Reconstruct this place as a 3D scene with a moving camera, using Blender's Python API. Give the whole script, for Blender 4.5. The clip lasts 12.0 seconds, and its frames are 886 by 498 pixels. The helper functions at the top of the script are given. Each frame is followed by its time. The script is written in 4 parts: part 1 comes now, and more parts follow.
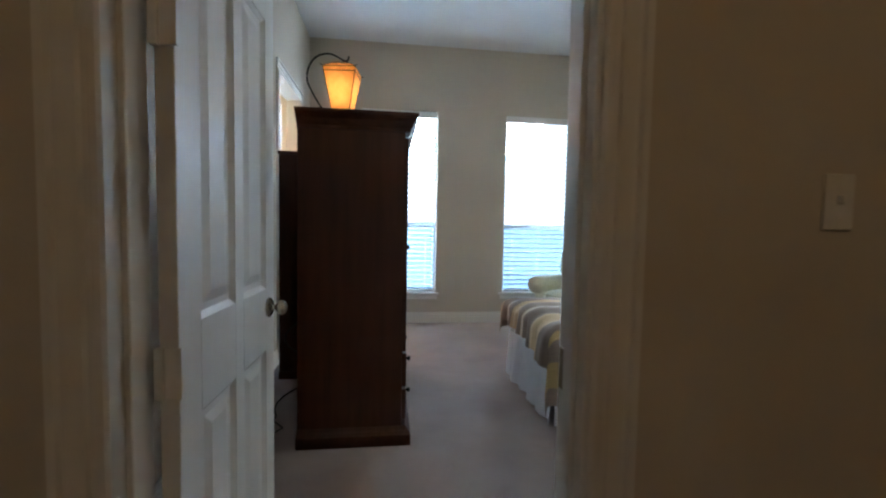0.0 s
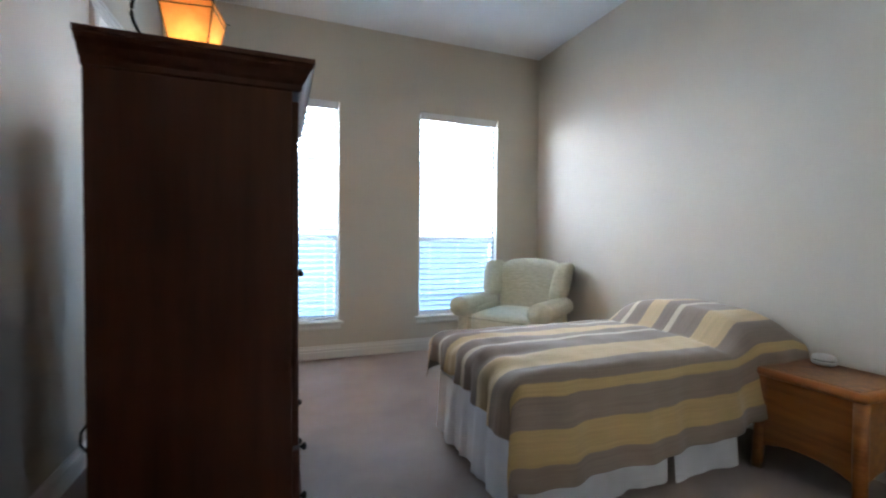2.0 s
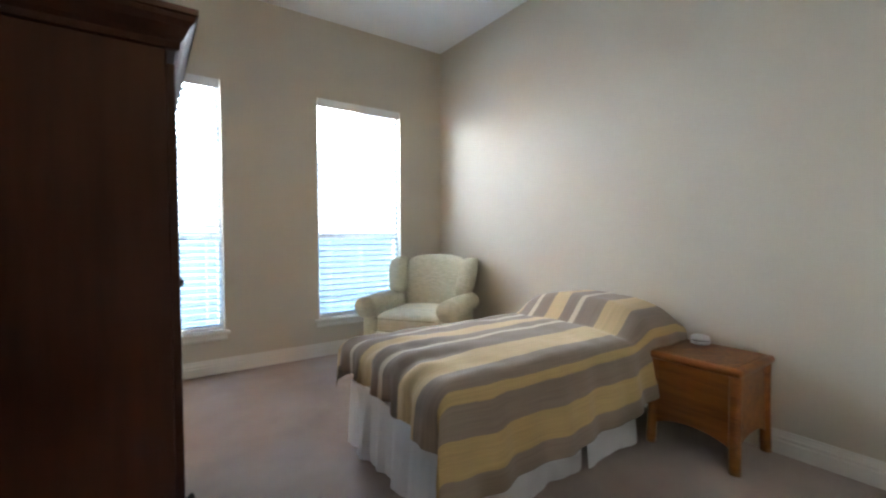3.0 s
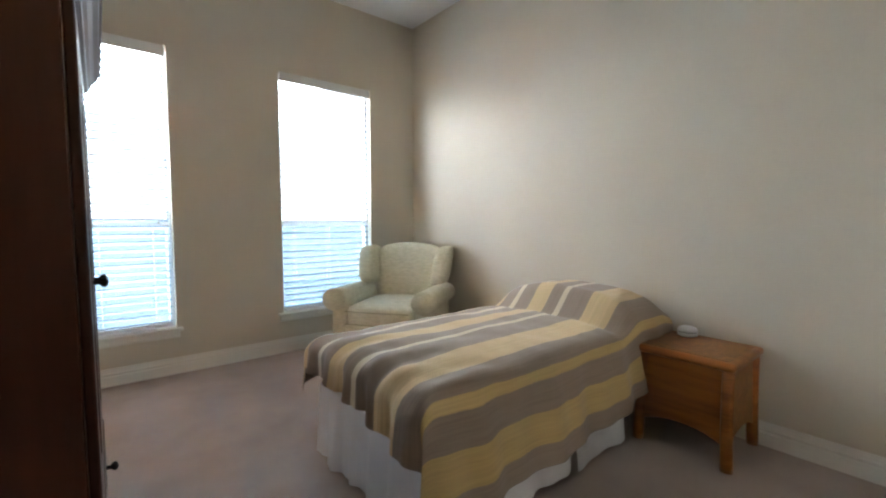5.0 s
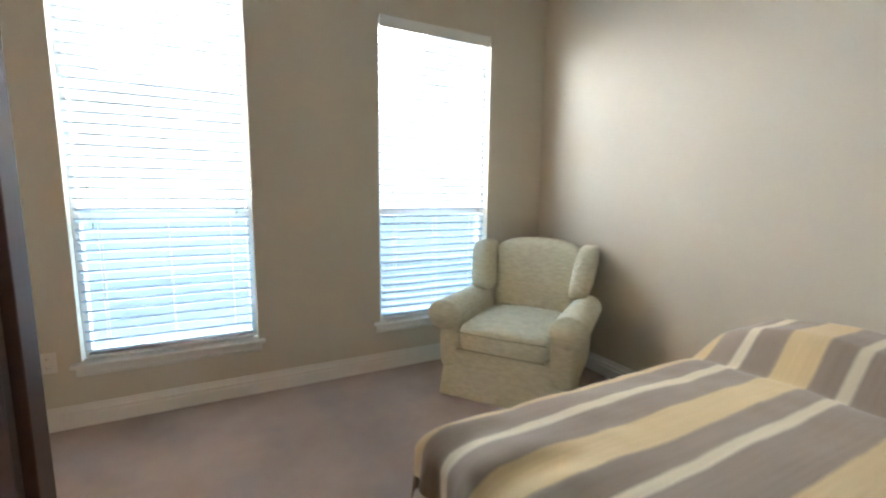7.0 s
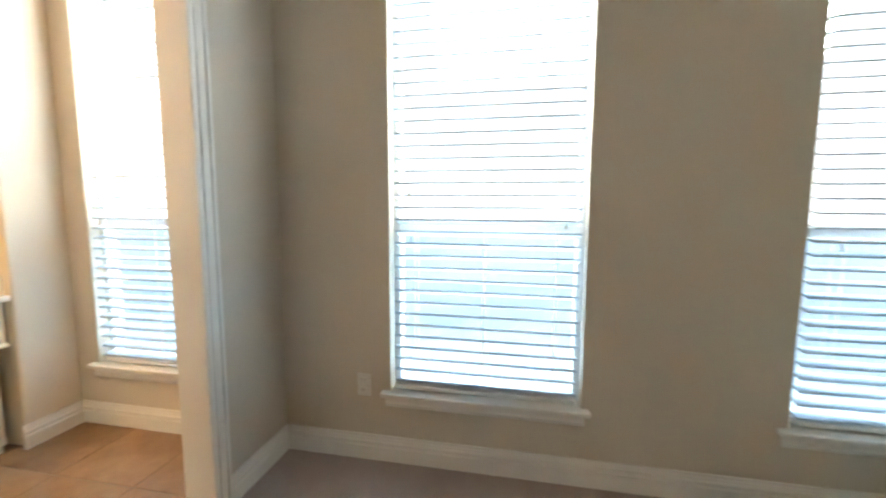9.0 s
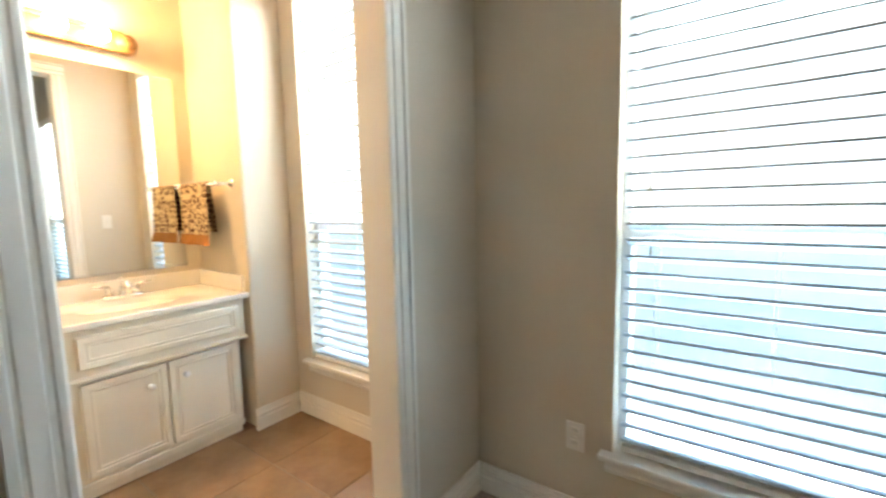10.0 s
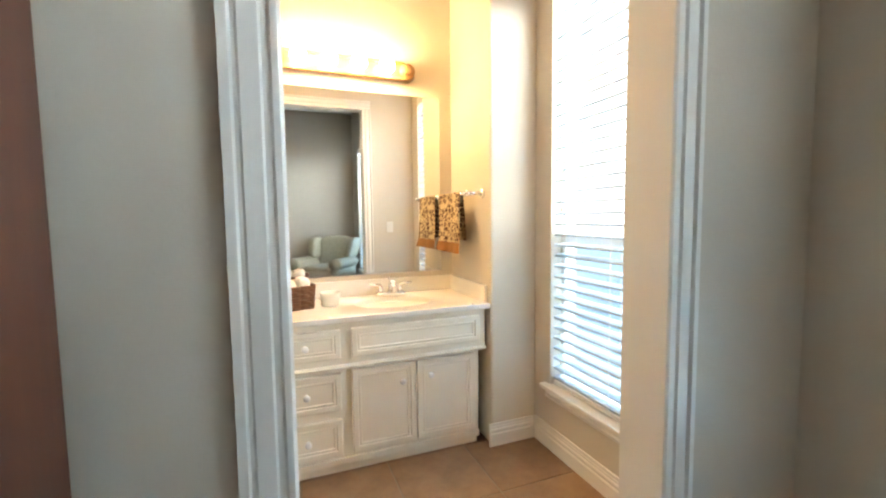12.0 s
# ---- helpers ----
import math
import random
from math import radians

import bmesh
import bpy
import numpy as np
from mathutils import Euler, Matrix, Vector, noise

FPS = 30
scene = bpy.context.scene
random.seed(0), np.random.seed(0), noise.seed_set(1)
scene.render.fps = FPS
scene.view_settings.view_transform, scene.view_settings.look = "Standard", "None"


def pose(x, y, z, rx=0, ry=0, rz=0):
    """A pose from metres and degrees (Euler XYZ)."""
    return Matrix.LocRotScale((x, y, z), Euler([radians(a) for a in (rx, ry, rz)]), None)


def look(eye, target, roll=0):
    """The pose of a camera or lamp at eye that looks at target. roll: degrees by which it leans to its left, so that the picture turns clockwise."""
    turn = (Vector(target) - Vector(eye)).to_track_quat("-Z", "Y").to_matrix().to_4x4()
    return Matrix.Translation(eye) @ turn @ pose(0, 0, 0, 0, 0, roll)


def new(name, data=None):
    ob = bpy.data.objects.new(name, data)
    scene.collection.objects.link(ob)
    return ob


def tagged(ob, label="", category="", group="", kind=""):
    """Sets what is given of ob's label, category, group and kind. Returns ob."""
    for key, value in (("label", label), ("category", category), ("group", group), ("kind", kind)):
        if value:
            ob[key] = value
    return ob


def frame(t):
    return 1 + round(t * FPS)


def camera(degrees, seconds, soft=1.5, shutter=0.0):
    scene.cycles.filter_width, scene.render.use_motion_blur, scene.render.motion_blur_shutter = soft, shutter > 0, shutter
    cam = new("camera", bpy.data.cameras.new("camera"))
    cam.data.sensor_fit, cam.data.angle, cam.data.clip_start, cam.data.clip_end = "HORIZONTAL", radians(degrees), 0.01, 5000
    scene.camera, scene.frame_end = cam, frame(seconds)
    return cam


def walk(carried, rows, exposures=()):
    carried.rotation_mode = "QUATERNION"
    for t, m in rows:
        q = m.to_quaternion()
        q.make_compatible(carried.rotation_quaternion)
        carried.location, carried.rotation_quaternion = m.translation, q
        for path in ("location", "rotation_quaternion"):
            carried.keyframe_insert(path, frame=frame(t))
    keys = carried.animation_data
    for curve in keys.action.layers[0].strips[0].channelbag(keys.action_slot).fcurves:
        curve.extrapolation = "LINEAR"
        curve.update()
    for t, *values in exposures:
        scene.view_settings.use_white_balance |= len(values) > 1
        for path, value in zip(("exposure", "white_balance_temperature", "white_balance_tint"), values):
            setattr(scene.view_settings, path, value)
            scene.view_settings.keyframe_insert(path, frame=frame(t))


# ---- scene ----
cam = camera(93.0, 12.0, soft=2.2, shutter=0.4)
PATH = [
    (0, (-0.125, 0.153, 1.191), (0.131, 2.134, 1.081), 1.1),
    (0.5, (-0.172, 0.399, 1.177), (0.112, 2.378, 1.097), 1.1),
    (1, (-0.195, 0.651, 1.195), (0.204, 2.610, 1.123), 1.4),
    (1.5, (-0.110, 0.816, 1.203), (0.407, 2.747, 1.148), 0.8),
    (2, (-0.073, 0.947, 1.206), (0.637, 2.816, 1.156), 0.5),
    (2.5, (-0.083, 1.083, 1.219), (0.865, 2.843, 1.161), 0.0),
    (3, (-0.093, 1.142, 1.218), (1.056, 2.777, 1.146), -0.1),
    (3.5, (-0.083, 1.196, 1.224), (1.202, 2.726, 1.127), 0.1),
    (5.5, (0.086, 1.434, 1.216), (1.321, 2.999, 1.057), -0.4),
    (6, (0.263, 1.593, 1.189), (1.339, 3.271, 1.027), -1.2),
    (6.5, (0.331, 1.932, 1.245), (1.307, 3.666, 1.042), -0.5),
    (8.5, (0.099, 3.195, 1.519), (0.271, 5.143, 1.098), 1.2),
    (9, (0.193, 3.320, 1.311), (-0.204, 5.268, 1.092), 0.2),
    (9.5, (0.050, 3.534, 1.330), (-0.744, 5.354, 1.090), -0.9),
    (10, (-0.091, 3.684, 1.314), (-1.261, 5.292, 1.100), -1.3),
    (10.5, (-0.228, 3.750, 1.290), (-1.693, 5.099, 1.124), -1.2),
    (11, (-0.281, 3.824, 1.235), (-1.982, 4.872, 1.130), -1.2),
    (11.5, (-0.310, 3.850, 1.300), (-2.125, 4.687, 1.155), -0.9),
    (12, (-0.316, 3.852, 1.322), (-2.174, 4.578, 1.170), -0.7),
]
walk(cam, [(t, look(eye, target, roll)) for t, eye, target, roll in PATH],
     [(0.0, 1.15, 5700, 9), (1.5, 1.2, 5700, 13), (3.0, 1.28, 6350, 13), (5.5, 1.2, 6700, 13), (6.5, 1.2, 6800, 12), (8.5, 1.3, 7000, 12), (10.5, 1.2, 7300, 11), (12.0, 1.12, 6800, 10)])

# ---- light ----
world = bpy.data.worlds.new("sky")
scene.world = world
world.use_nodes = True
wn = world.node_tree
sky = wn.nodes.new("ShaderNodeTexSky")
sky.sky_type = "NISHITA"
sky.sun_disc = False
sky.sun_elevation, sky.sun_rotation = radians(50), radians(120)
wn.nodes["Background"].inputs[1].default_value = 0.15
wn.links.new(sky.outputs[0], wn.nodes["Background"].inputs[0])

sun_data = bpy.data.lights.new("sun", "SUN")
sun_data.energy, sun_data.angle, sun_data.color = 2.0, radians(0.5), (1, 0.95, 0.87)
sun_lamp = new("sun", sun_data)
sun_lamp.matrix_world = look((0, 0, 20), (-9, 8, 0))


def area(name, m, w, h, watts, colour):
    d = bpy.data.lights.new(name, "AREA")
    d.shape, d.size, d.size_y, d.energy, d.color = "RECTANGLE", w, h, watts, colour
    ob = new(name, d)
    ob.matrix_world = m
    return ob


def point(name, place, watts, colour, radius):
    d = bpy.data.lights.new(name, "POINT")
    d.energy, d.color, d.shadow_soft_size = watts, colour, radius
    ob = new(name, d)
    ob.location = place
    return ob


ROOM_X0, ROOM_X1, ROOM_Y0, ROOM_Y1, CEIL = -1.05, 2.757, 1.035, 5.25, 3.32
HALL_Y = 0.915
BATH_X0, BATH_X1, BATH_Y0 = -2.98, -1.17, 2.7
DAYLIGHT, GROUND_FILL = 36.0, 28.0
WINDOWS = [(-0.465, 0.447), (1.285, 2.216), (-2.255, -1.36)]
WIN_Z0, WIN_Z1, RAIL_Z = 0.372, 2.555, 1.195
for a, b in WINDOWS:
    # unseen area lamp outside, standing in for the sky's light
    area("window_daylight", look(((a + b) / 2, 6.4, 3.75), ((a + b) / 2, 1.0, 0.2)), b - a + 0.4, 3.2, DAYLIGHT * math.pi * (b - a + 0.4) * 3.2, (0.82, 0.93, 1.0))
    # unseen fill lamp near the ground, added to lift the ceiling like ground bounce
    area("ground_bounce_fill", look(((a + b) / 2, 6.4, -0.44), ((a + b) / 2, 5.6, 1.6)), b - a + 0.6, 1.0, GROUND_FILL * math.pi * (b - a + 0.6) * 1.0, (0.78, 0.91, 1.0))


# ---- materials ----
def material(name, rough=0.6, metal=0.0):
    m = bpy.data.materials.new(name)
    m.use_nodes = True
    b = m.node_tree.nodes["Principled BSDF"]
    b.inputs["Roughness"].default_value, b.inputs["Metallic"].default_value = rough, metal
    return m, m.node_tree, b


def node(nt, kind, **inputs):
    n = nt.nodes.new(kind)
    for k, v in inputs.items():
        n.inputs[k.replace("_", " ")].default_value = v
    return n


def coords(nt, scale=(1, 1, 1), kind="Object"):
    c = nt.nodes.new("ShaderNodeTexCoord")
    mp = nt.nodes.new("ShaderNodeMapping")
    mp.inputs["Scale"].default_value = scale
    nt.links.new(c.outputs[kind], mp.inputs[0])
    return mp.outputs[0]


def ramp(nt, fac, stops, mode="LINEAR"):
    r = nt.nodes.new("ShaderNodeValToRGB")
    r.color_ramp.interpolation = mode
    e = r.color_ramp.elements
    while len(e) < len(stops):
        e.new(0.5)
    for el, (p, c) in zip(e, stops):
        el.position, el.color = p, (*c, 1)
    nt.links.new(fac, r.inputs[0])
    return r.outputs[0]


def noise_of(nt, vec, scale, detail=3, rough=0.55):
    n = node(nt, "ShaderNodeTexNoise", Scale=scale, Detail=detail, Roughness=rough)
    nt.links.new(vec, n.inputs["Vector"])
    return n.outputs[0]


def bump(nt, b, height, strength, distance=0.01):
    n = node(nt, "ShaderNodeBump", Strength=strength, Distance=distance)
    nt.links.new(height, n.inputs["Height"])
    nt.links.new(n.outputs[0], b.inputs["Normal"])


def shade(c, k):
    return tuple(min(1, v * k) for v in c)


def plain(name, colour, rough=0.6, metal=0.0, vary=0.06, scale=3, bump_scale=60, bump_by=0.05, stretch=(1, 1, 1)):
    """A surface with broad blotches and fine relief."""
    m, nt, b = material(name, rough, metal)
    v = coords(nt, stretch)
    n1 = noise_of(nt, v, scale, 4)
    nt.links.new(ramp(nt, n1, [(0.3, shade(colour, 1 - vary)), (0.7, shade(colour, 1 + vary))]), b.inputs["Base Color"])
    if bump_by:
        bump(nt, b, noise_of(nt, v, bump_scale, 3), bump_by)
    return m


def wood(name, dark, light, rough=0.4, along="z", coat=0.15):
    m, nt, b = material(name, rough)
    s = {"z": (14, 14, 1.2), "x": (1.2, 14, 14), "y": (14, 1.2, 14)}[along]
    v = coords(nt, s)
    n1 = noise_of(nt, v, 1.6, 6, 0.6)
    n2 = noise_of(nt, coords(nt), 2.0, 2)
    mx = nt.nodes.new("ShaderNodeMath")
    mx.operation = "MULTIPLY_ADD"
    mx.inputs[1].default_value = 0.35
    nt.links.new(n2, mx.inputs[0])
    nt.links.new(n1, mx.inputs[2])
    nt.links.new(ramp(nt, mx.outputs[0], [(0.45, dark), (0.62, tuple((a + c) / 2 for a, c in zip(dark, light))), (0.85, light)]), b.inputs["Base Color"])
    b.inputs["Coat Weight"].default_value = coat
    b.inputs["Specular IOR Level"].default_value = 0.3
    b.inputs["Coat Roughness"].default_value = 0.25
    bump(nt, b, n1, 0.06, 0.004)
    return m


M_WALL = plain("wall_paint", (0.61, 0.55, 0.455), 0.75, vary=0.03, scale=1.2, bump_scale=90, bump_by=0.08)
M_BATHWALL = plain("bath_wall_paint", (0.66, 0.59, 0.47), 0.7, vary=0.03, scale=1.2, bump_scale=90, bump_by=0.08)
M_CEIL = plain("ceiling_paint", (0.86, 0.87, 0.88), 0.85, vary=0.02, scale=1.5, bump_scale=70, bump_by=0.12)
M_TRIM = plain("trim_paint", (0.78, 0.755, 0.70), 0.38, vary=0.025, scale=4, bump_scale=25, bump_by=0.02)
M_DOOR = plain("door_paint", (0.74, 0.725, 0.68), 0.4, vary=0.025, scale=3, bump_scale=160, bump_by=0.05, stretch=(4, 4, 0.4))
M_WHITE = plain("white_vinyl", (0.82, 0.82, 0.81), 0.4, vary=0.02, bump_by=0)
M_PLATE = plain("switch_plastic", (0.75, 0.73, 0.68), 0.35, vary=0.02, bump_by=0)
M_VANITY = plain("vanity_paint", (0.84, 0.79, 0.67), 0.35, vary=0.025, scale=4, bump_scale=30, bump_by=0.03)
M_CULTURED = plain("cultured_marble", (0.84, 0.80, 0.72), 0.14, vary=0.04, scale=5, bump_by=0)
M_ARMOIRE = wood("dark_cherry", (0.036, 0.0095, 0.0035), (0.066, 0.019, 0.007), 0.42)
M_ARMOIRE_H = wood("dark_cherry_across", (0.036, 0.0095, 0.0035), (0.066, 0.019, 0.007), 0.42, along="y")
M_NIGHT = wood("honey_rattan_wood", (0.16, 0.045, 0.007), (0.33, 0.115, 0.020), 0.35, along="y")
M_IRON = plain("black_iron", (0.018, 0.016, 0.014), 0.5, 0.6, vary=0.2, bump_by=0.05)
M_BRASS = plain("antique_brass", (0.35, 0.28, 0.17), 0.32, 0.9, vary=0.1, bump_by=0)
M_NICKEL = plain("satin_nickel", (0.48, 0.43, 0.35), 0.25, 0.95, vary=0.05, bump_by=0)
M_CHROME = plain("chrome", (0.8, 0.8, 0.8), 0.08, 1.0, vary=0.02, bump_by=0)
M_BLACK = plain("black_rubber", (0.012, 0.012, 0.012), 0.55, vary=0.1, bump_by=0)
M_DARKSLOT = plain("dark_slot", (0.03, 0.028, 0.025), 0.6, vary=0.1, bump_by=0)
M_BARWOOD = wood("golden_oak_bar", (0.22, 0.10, 0.03), (0.42, 0.22, 0.08), 0.35, along="y")
M_SKIRT = plain("white_cotton", (0.72, 0.71, 0.72), 0.9, vary=0.04, scale=6, bump_scale=220, bump_by=0.12)
M_PILLOW = plain("pillow_cotton", (0.74, 0.71, 0.64), 0.9, vary=0.04, scale=6, bump_scale=220, bump_by=0.12)
M_GROUND = plain("outside_ground", (0.52, 0.56, 0.58), 0.9, vary=0.2, scale=0.8, bump_by=0.2)
M_GROUT = plain("tile_grout", (0.30, 0.24, 0.18), 0.9, vary=0.08, bump_by=0.1)
M_TOWEL_W = plain("white_terry", (0.78, 0.74, 0.66), 0.95, vary=0.05, scale=20, bump_scale=260, bump_by=0.5)
M_CLOCK = plain("white_plastic", (0.75, 0.76, 0.78), 0.35, vary=0.02, bump_by=0)


def carpet():
    m, nt, b = material("taupe_carpet", 0.97)
    v = coords(nt)
    big = noise_of(nt, v, 1.7, 5, 0.62)
    fine = noise_of(nt, v, 190, 2)
    mx = nt.nodes.new("ShaderNodeMath")
    mx.operation = "MULTIPLY_ADD"
    mx.inputs[1].default_value = 0.6
    nt.links.new(fine, mx.inputs[0])
    nt.links.new(big, mx.inputs[2])
    nt.links.new(ramp(nt, mx.outputs[0], [(0.55, (0.31, 0.235, 0.20)), (0.8, (0.40, 0.31, 0.265)), (1.0, (0.46, 0.365, 0.32))]), b.inputs["Base Color"])
    b.inputs["Sheen Weight"].default_value = 0.2
    bump(nt, b, fine, 0.7, 0.01)
    return m


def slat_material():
    m, nt, b = material("shade_toned_slat", 0.45)
    # white slats coloured blue-grey, so their undersides read as shaded lines
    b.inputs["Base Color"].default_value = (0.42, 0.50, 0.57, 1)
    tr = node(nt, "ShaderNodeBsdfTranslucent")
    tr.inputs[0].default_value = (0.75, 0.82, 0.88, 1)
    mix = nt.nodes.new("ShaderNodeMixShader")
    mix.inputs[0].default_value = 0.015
    nt.links.new(b.outputs[0], mix.inputs[1])
    nt.links.new(tr.outputs[0], mix.inputs[2])
    nt.links.new(mix.outputs[0], nt.nodes["Material Output"].inputs[0])
    return m


def glass():
    m, nt, b = material("window_glass", 0.02)
    b.inputs["Base Color"].default_value = (1, 1, 1, 1)
    b.inputs["Transmission Weight"].default_value = 1
    b.inputs["IOR"].default_value = 1.03
    return m


def screen_mesh():
    m, nt, b = material("insect_screen_mesh", 0.7)
    b.inputs["Base Color"].default_value = (0.20, 0.27, 0.33, 1)
    tr = node(nt, "ShaderNodeBsdfTransparent")
    tr.inputs[0].default_value = (0.82, 0.92, 1, 1)
    mix = nt.nodes.new("ShaderNodeMixShader")
    mix.inputs[0].default_value = 0.32
    nt.links.new(tr.outputs[0], mix.inputs[1])
    nt.links.new(b.outputs[0], mix.inputs[2])
    nt.links.new(mix.outputs[0], nt.nodes["Material Output"].inputs[0])
    return m


def mirror():
    m, nt, b = material("mirror_silver", 0.015, 1.0)
    b.inputs["Base Color"].default_value = (0.86, 0.88, 0.87, 1)
    return m


def bulb_glow(name, strength):
    m, nt, b = material(name, 0.3)
    b.inputs["Base Color"].default_value = (1, 0.9, 0.75, 1)
    b.inputs["Emission Color"].default_value = (1, 0.65, 0.31, 1)
    b.inputs["Emission Strength"].default_value = strength
    return m


def shade_paper():
    m, nt, b = material("amber_paper", 0.8)
    b.inputs["Base Color"].default_value = (0.80, 0.50, 0.22, 1)
    tr = node(nt, "ShaderNodeBsdfTranslucent")
    n = noise_of(nt, coords(nt), 26, 4)
    nt.links.new(ramp(nt, n, [(0.3, (0.88, 0.40, 0.10)), (0.7, (0.97, 0.52, 0.17))]), tr.inputs[0])
    mix = nt.nodes.new("ShaderNodeMixShader")
    mix.inputs[0].default_value = 0.7
    nt.links.new(b.outputs[0], mix.inputs[1])
    nt.links.new(tr.outputs[0], mix.inputs[2])
    nt.links.new(mix.outputs[0], nt.nodes["Material Output"].inputs[0])
    return m


TAUPE, GOLD, CREAM, SAND = (0.33, 0.25, 0.19), (0.60, 0.415, 0.18), (0.74, 0.63, 0.46), (0.70, 0.51, 0.275)
STRIPES = [(0.0, TAUPE), (0.055, GOLD), (0.11, SAND), (0.18, TAUPE), (0.245, CREAM), (0.27, TAUPE), (0.34, SAND), (0.42, TAUPE),
           (0.475, CREAM), (0.50, TAUPE), (0.595, SAND), (0.70, TAUPE), (0.785, GOLD), (0.81, TAUPE), (0.88, GOLD), (0.955, TAUPE)]



def comforter_cloth():
    """Woven stripes that run the length of the bed."""
    m, nt, b = material("striped_cotton", 0.85)
    uv = nt.nodes.new("ShaderNodeTexCoord")
    sp = nt.nodes.new("ShaderNodeSeparateXYZ")
    nt.links.new(uv.outputs["UV"], sp.inputs[0])
    mp = nt.nodes.new("ShaderNodeMapping")
    mp.inputs["Scale"].default_value = (6, 160, 1)
    nt.links.new(uv.outputs["UV"], mp.inputs[0])
    streak = noise_of(nt, mp.outputs[0], 1.0, 3)
    add = nt.nodes.new("ShaderNodeMath")
    add.operation = "MULTIPLY_ADD"
    add.inputs[1].default_value = 0.012
    nt.links.new(streak, add.inputs[0])
    nt.links.new(sp.outputs[1], add.inputs[2])
    col = ramp(nt, add.outputs[0], STRIPES, "CONSTANT")
    hs = nt.nodes.new("ShaderNodeMixRGB")
    hs.blend_type = "MULTIPLY"
    hs.inputs[0].default_value = 0.45
    nt.links.new(col, hs.inputs[1])
    nt.links.new(ramp(nt, streak, [(0.3, (0.62, 0.6, 0.58)), (0.7, (1, 1, 1))]), hs.inputs[2])
    nt.links.new(hs.outputs[0], b.inputs["Base Color"])
    bump(nt, b, noise_of(nt, coords(nt), 260, 2), 0.2, 0.003)
    b.inputs["Sheen Weight"].default_value = 0.15
    return m


def chair_cloth():
    """Pale sage slipcover, crinkled in fine rows."""
    m, nt, b = material("sage_crinkle_cotton", 0.92)
    crinkle = noise_of(nt, coords(nt, (22, 22, 60)), 1.0, 4, 0.65)
    nt.links.new(ramp(nt, crinkle, [(0.35, (0.60, 0.575, 0.43)), (0.65, (0.72, 0.69, 0.55))]), b.inputs["Base Color"])
    bump(nt, b, crinkle, 0.7, 0.012)
    return m


def wicker():
    """Diagonal basket weave."""
    m, nt, b = material("woven_cane", 0.5)
    v = coords(nt)
    ck = node(nt, "ShaderNodeTexBrick", Scale=22.0, Mortar_Size=0.035)
    ck.inputs["Color1"].default_value, ck.inputs["Color2"].default_value = (0.36, 0.14, 0.03, 1), (0.17, 0.055, 0.012, 1)
    ck.inputs["Mortar"].default_value = (0.05, 0.018, 0.006, 1)
    mp = nt.nodes.new("ShaderNodeMapping")
    mp.inputs["Rotation"].default_value = (0, 0, radians(45))
    nt.links.new(v, mp.inputs[0])
    nt.links.new(mp.outputs[0], ck.inputs["Vector"])
    nt.links.new(ck.outputs[0], b.inputs["Base Color"])
    bump(nt, b, ck.outputs[1], -0.5, 0.004)
    return m


def towel_print():
    """Cream leaf trellis on chocolate brown."""
    m, nt, b = material("printed_towel", 0.95)
    v = coords(nt)
    vo = node(nt, "ShaderNodeTexVoronoi", Scale=34.0)
    vo.feature = "DISTANCE_TO_EDGE"
    vo.inputs["Randomness"].default_value = 0.55
    nt.links.new(v, vo.inputs["Vector"])
    nt.links.new(ramp(nt, vo.outputs[0], [(0.0, (0.56, 0.43, 0.25)), (0.095, (0.085, 0.033, 0.016))], "CONSTANT"), b.inputs["Base Color"])
    bump(nt, b, noise_of(nt, v, 300, 2), 0.5, 0.004)
    return m


def tile_material():
    m, nt, b = material("tan_ceramic_tile", 0.42)
    oi = nt.nodes.new("ShaderNodeObjectInfo")
    v = coords(nt)
    n = noise_of(nt, v, 5, 5, 0.62)
    col = ramp(nt, n, [(0.28, (0.22, 0.125, 0.065)), (0.55, (0.31, 0.19, 0.105)), (0.8, (0.39, 0.26, 0.155))])
    hs = nt.nodes.new("ShaderNodeHueSaturation")
    mr = node(nt, "ShaderNodeMapRange")
    mr.inputs["To Min"].default_value, mr.inputs["To Max"].default_value = 0.88, 1.1
    nt.links.new(oi.outputs["Random"], mr.inputs[0])
    nt.links.new(mr.outputs[0], hs.inputs["Value"])
    nt.links.new(col, hs.inputs["Color"])
    nt.links.new(hs.outputs[0], b.inputs["Base Color"])
    bump(nt, b, n, 0.08, 0.004)
    return m


def backdrop_glow():
    """Glow for the backdrop plane that stands in for the bright outdoors."""
    m, nt, b = material("glowing_backdrop", 1.0)
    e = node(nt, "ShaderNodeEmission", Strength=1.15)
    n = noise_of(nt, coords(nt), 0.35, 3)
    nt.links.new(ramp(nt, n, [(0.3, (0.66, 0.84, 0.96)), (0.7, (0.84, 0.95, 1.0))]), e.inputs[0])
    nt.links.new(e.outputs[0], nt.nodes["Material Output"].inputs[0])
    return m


M_BACKDROP_GLOW = backdrop_glow()
M_CARPET, M_SLAT, M_GLASS, M_SCREEN, M_MIRROR, M_BULB = carpet(), slat_material(), glass(), screen_mesh(), mirror(), bulb_glow("lit_globe", 90)
M_LANTERN_BULB = bulb_glow("lantern_bulb_glow", 9)
M_PAPER, M_COMF, M_CHAIR, M_WICKER, M_TOWEL, M_TILE = shade_paper(), comforter_cloth(), chair_cloth(), wicker(), towel_print(), tile_material()
M_BAND = plain("towel_band", (0.28, 0.12, 0.03), 0.95, vary=0.1, scale=30, bump_scale=260, bump_by=0.4)
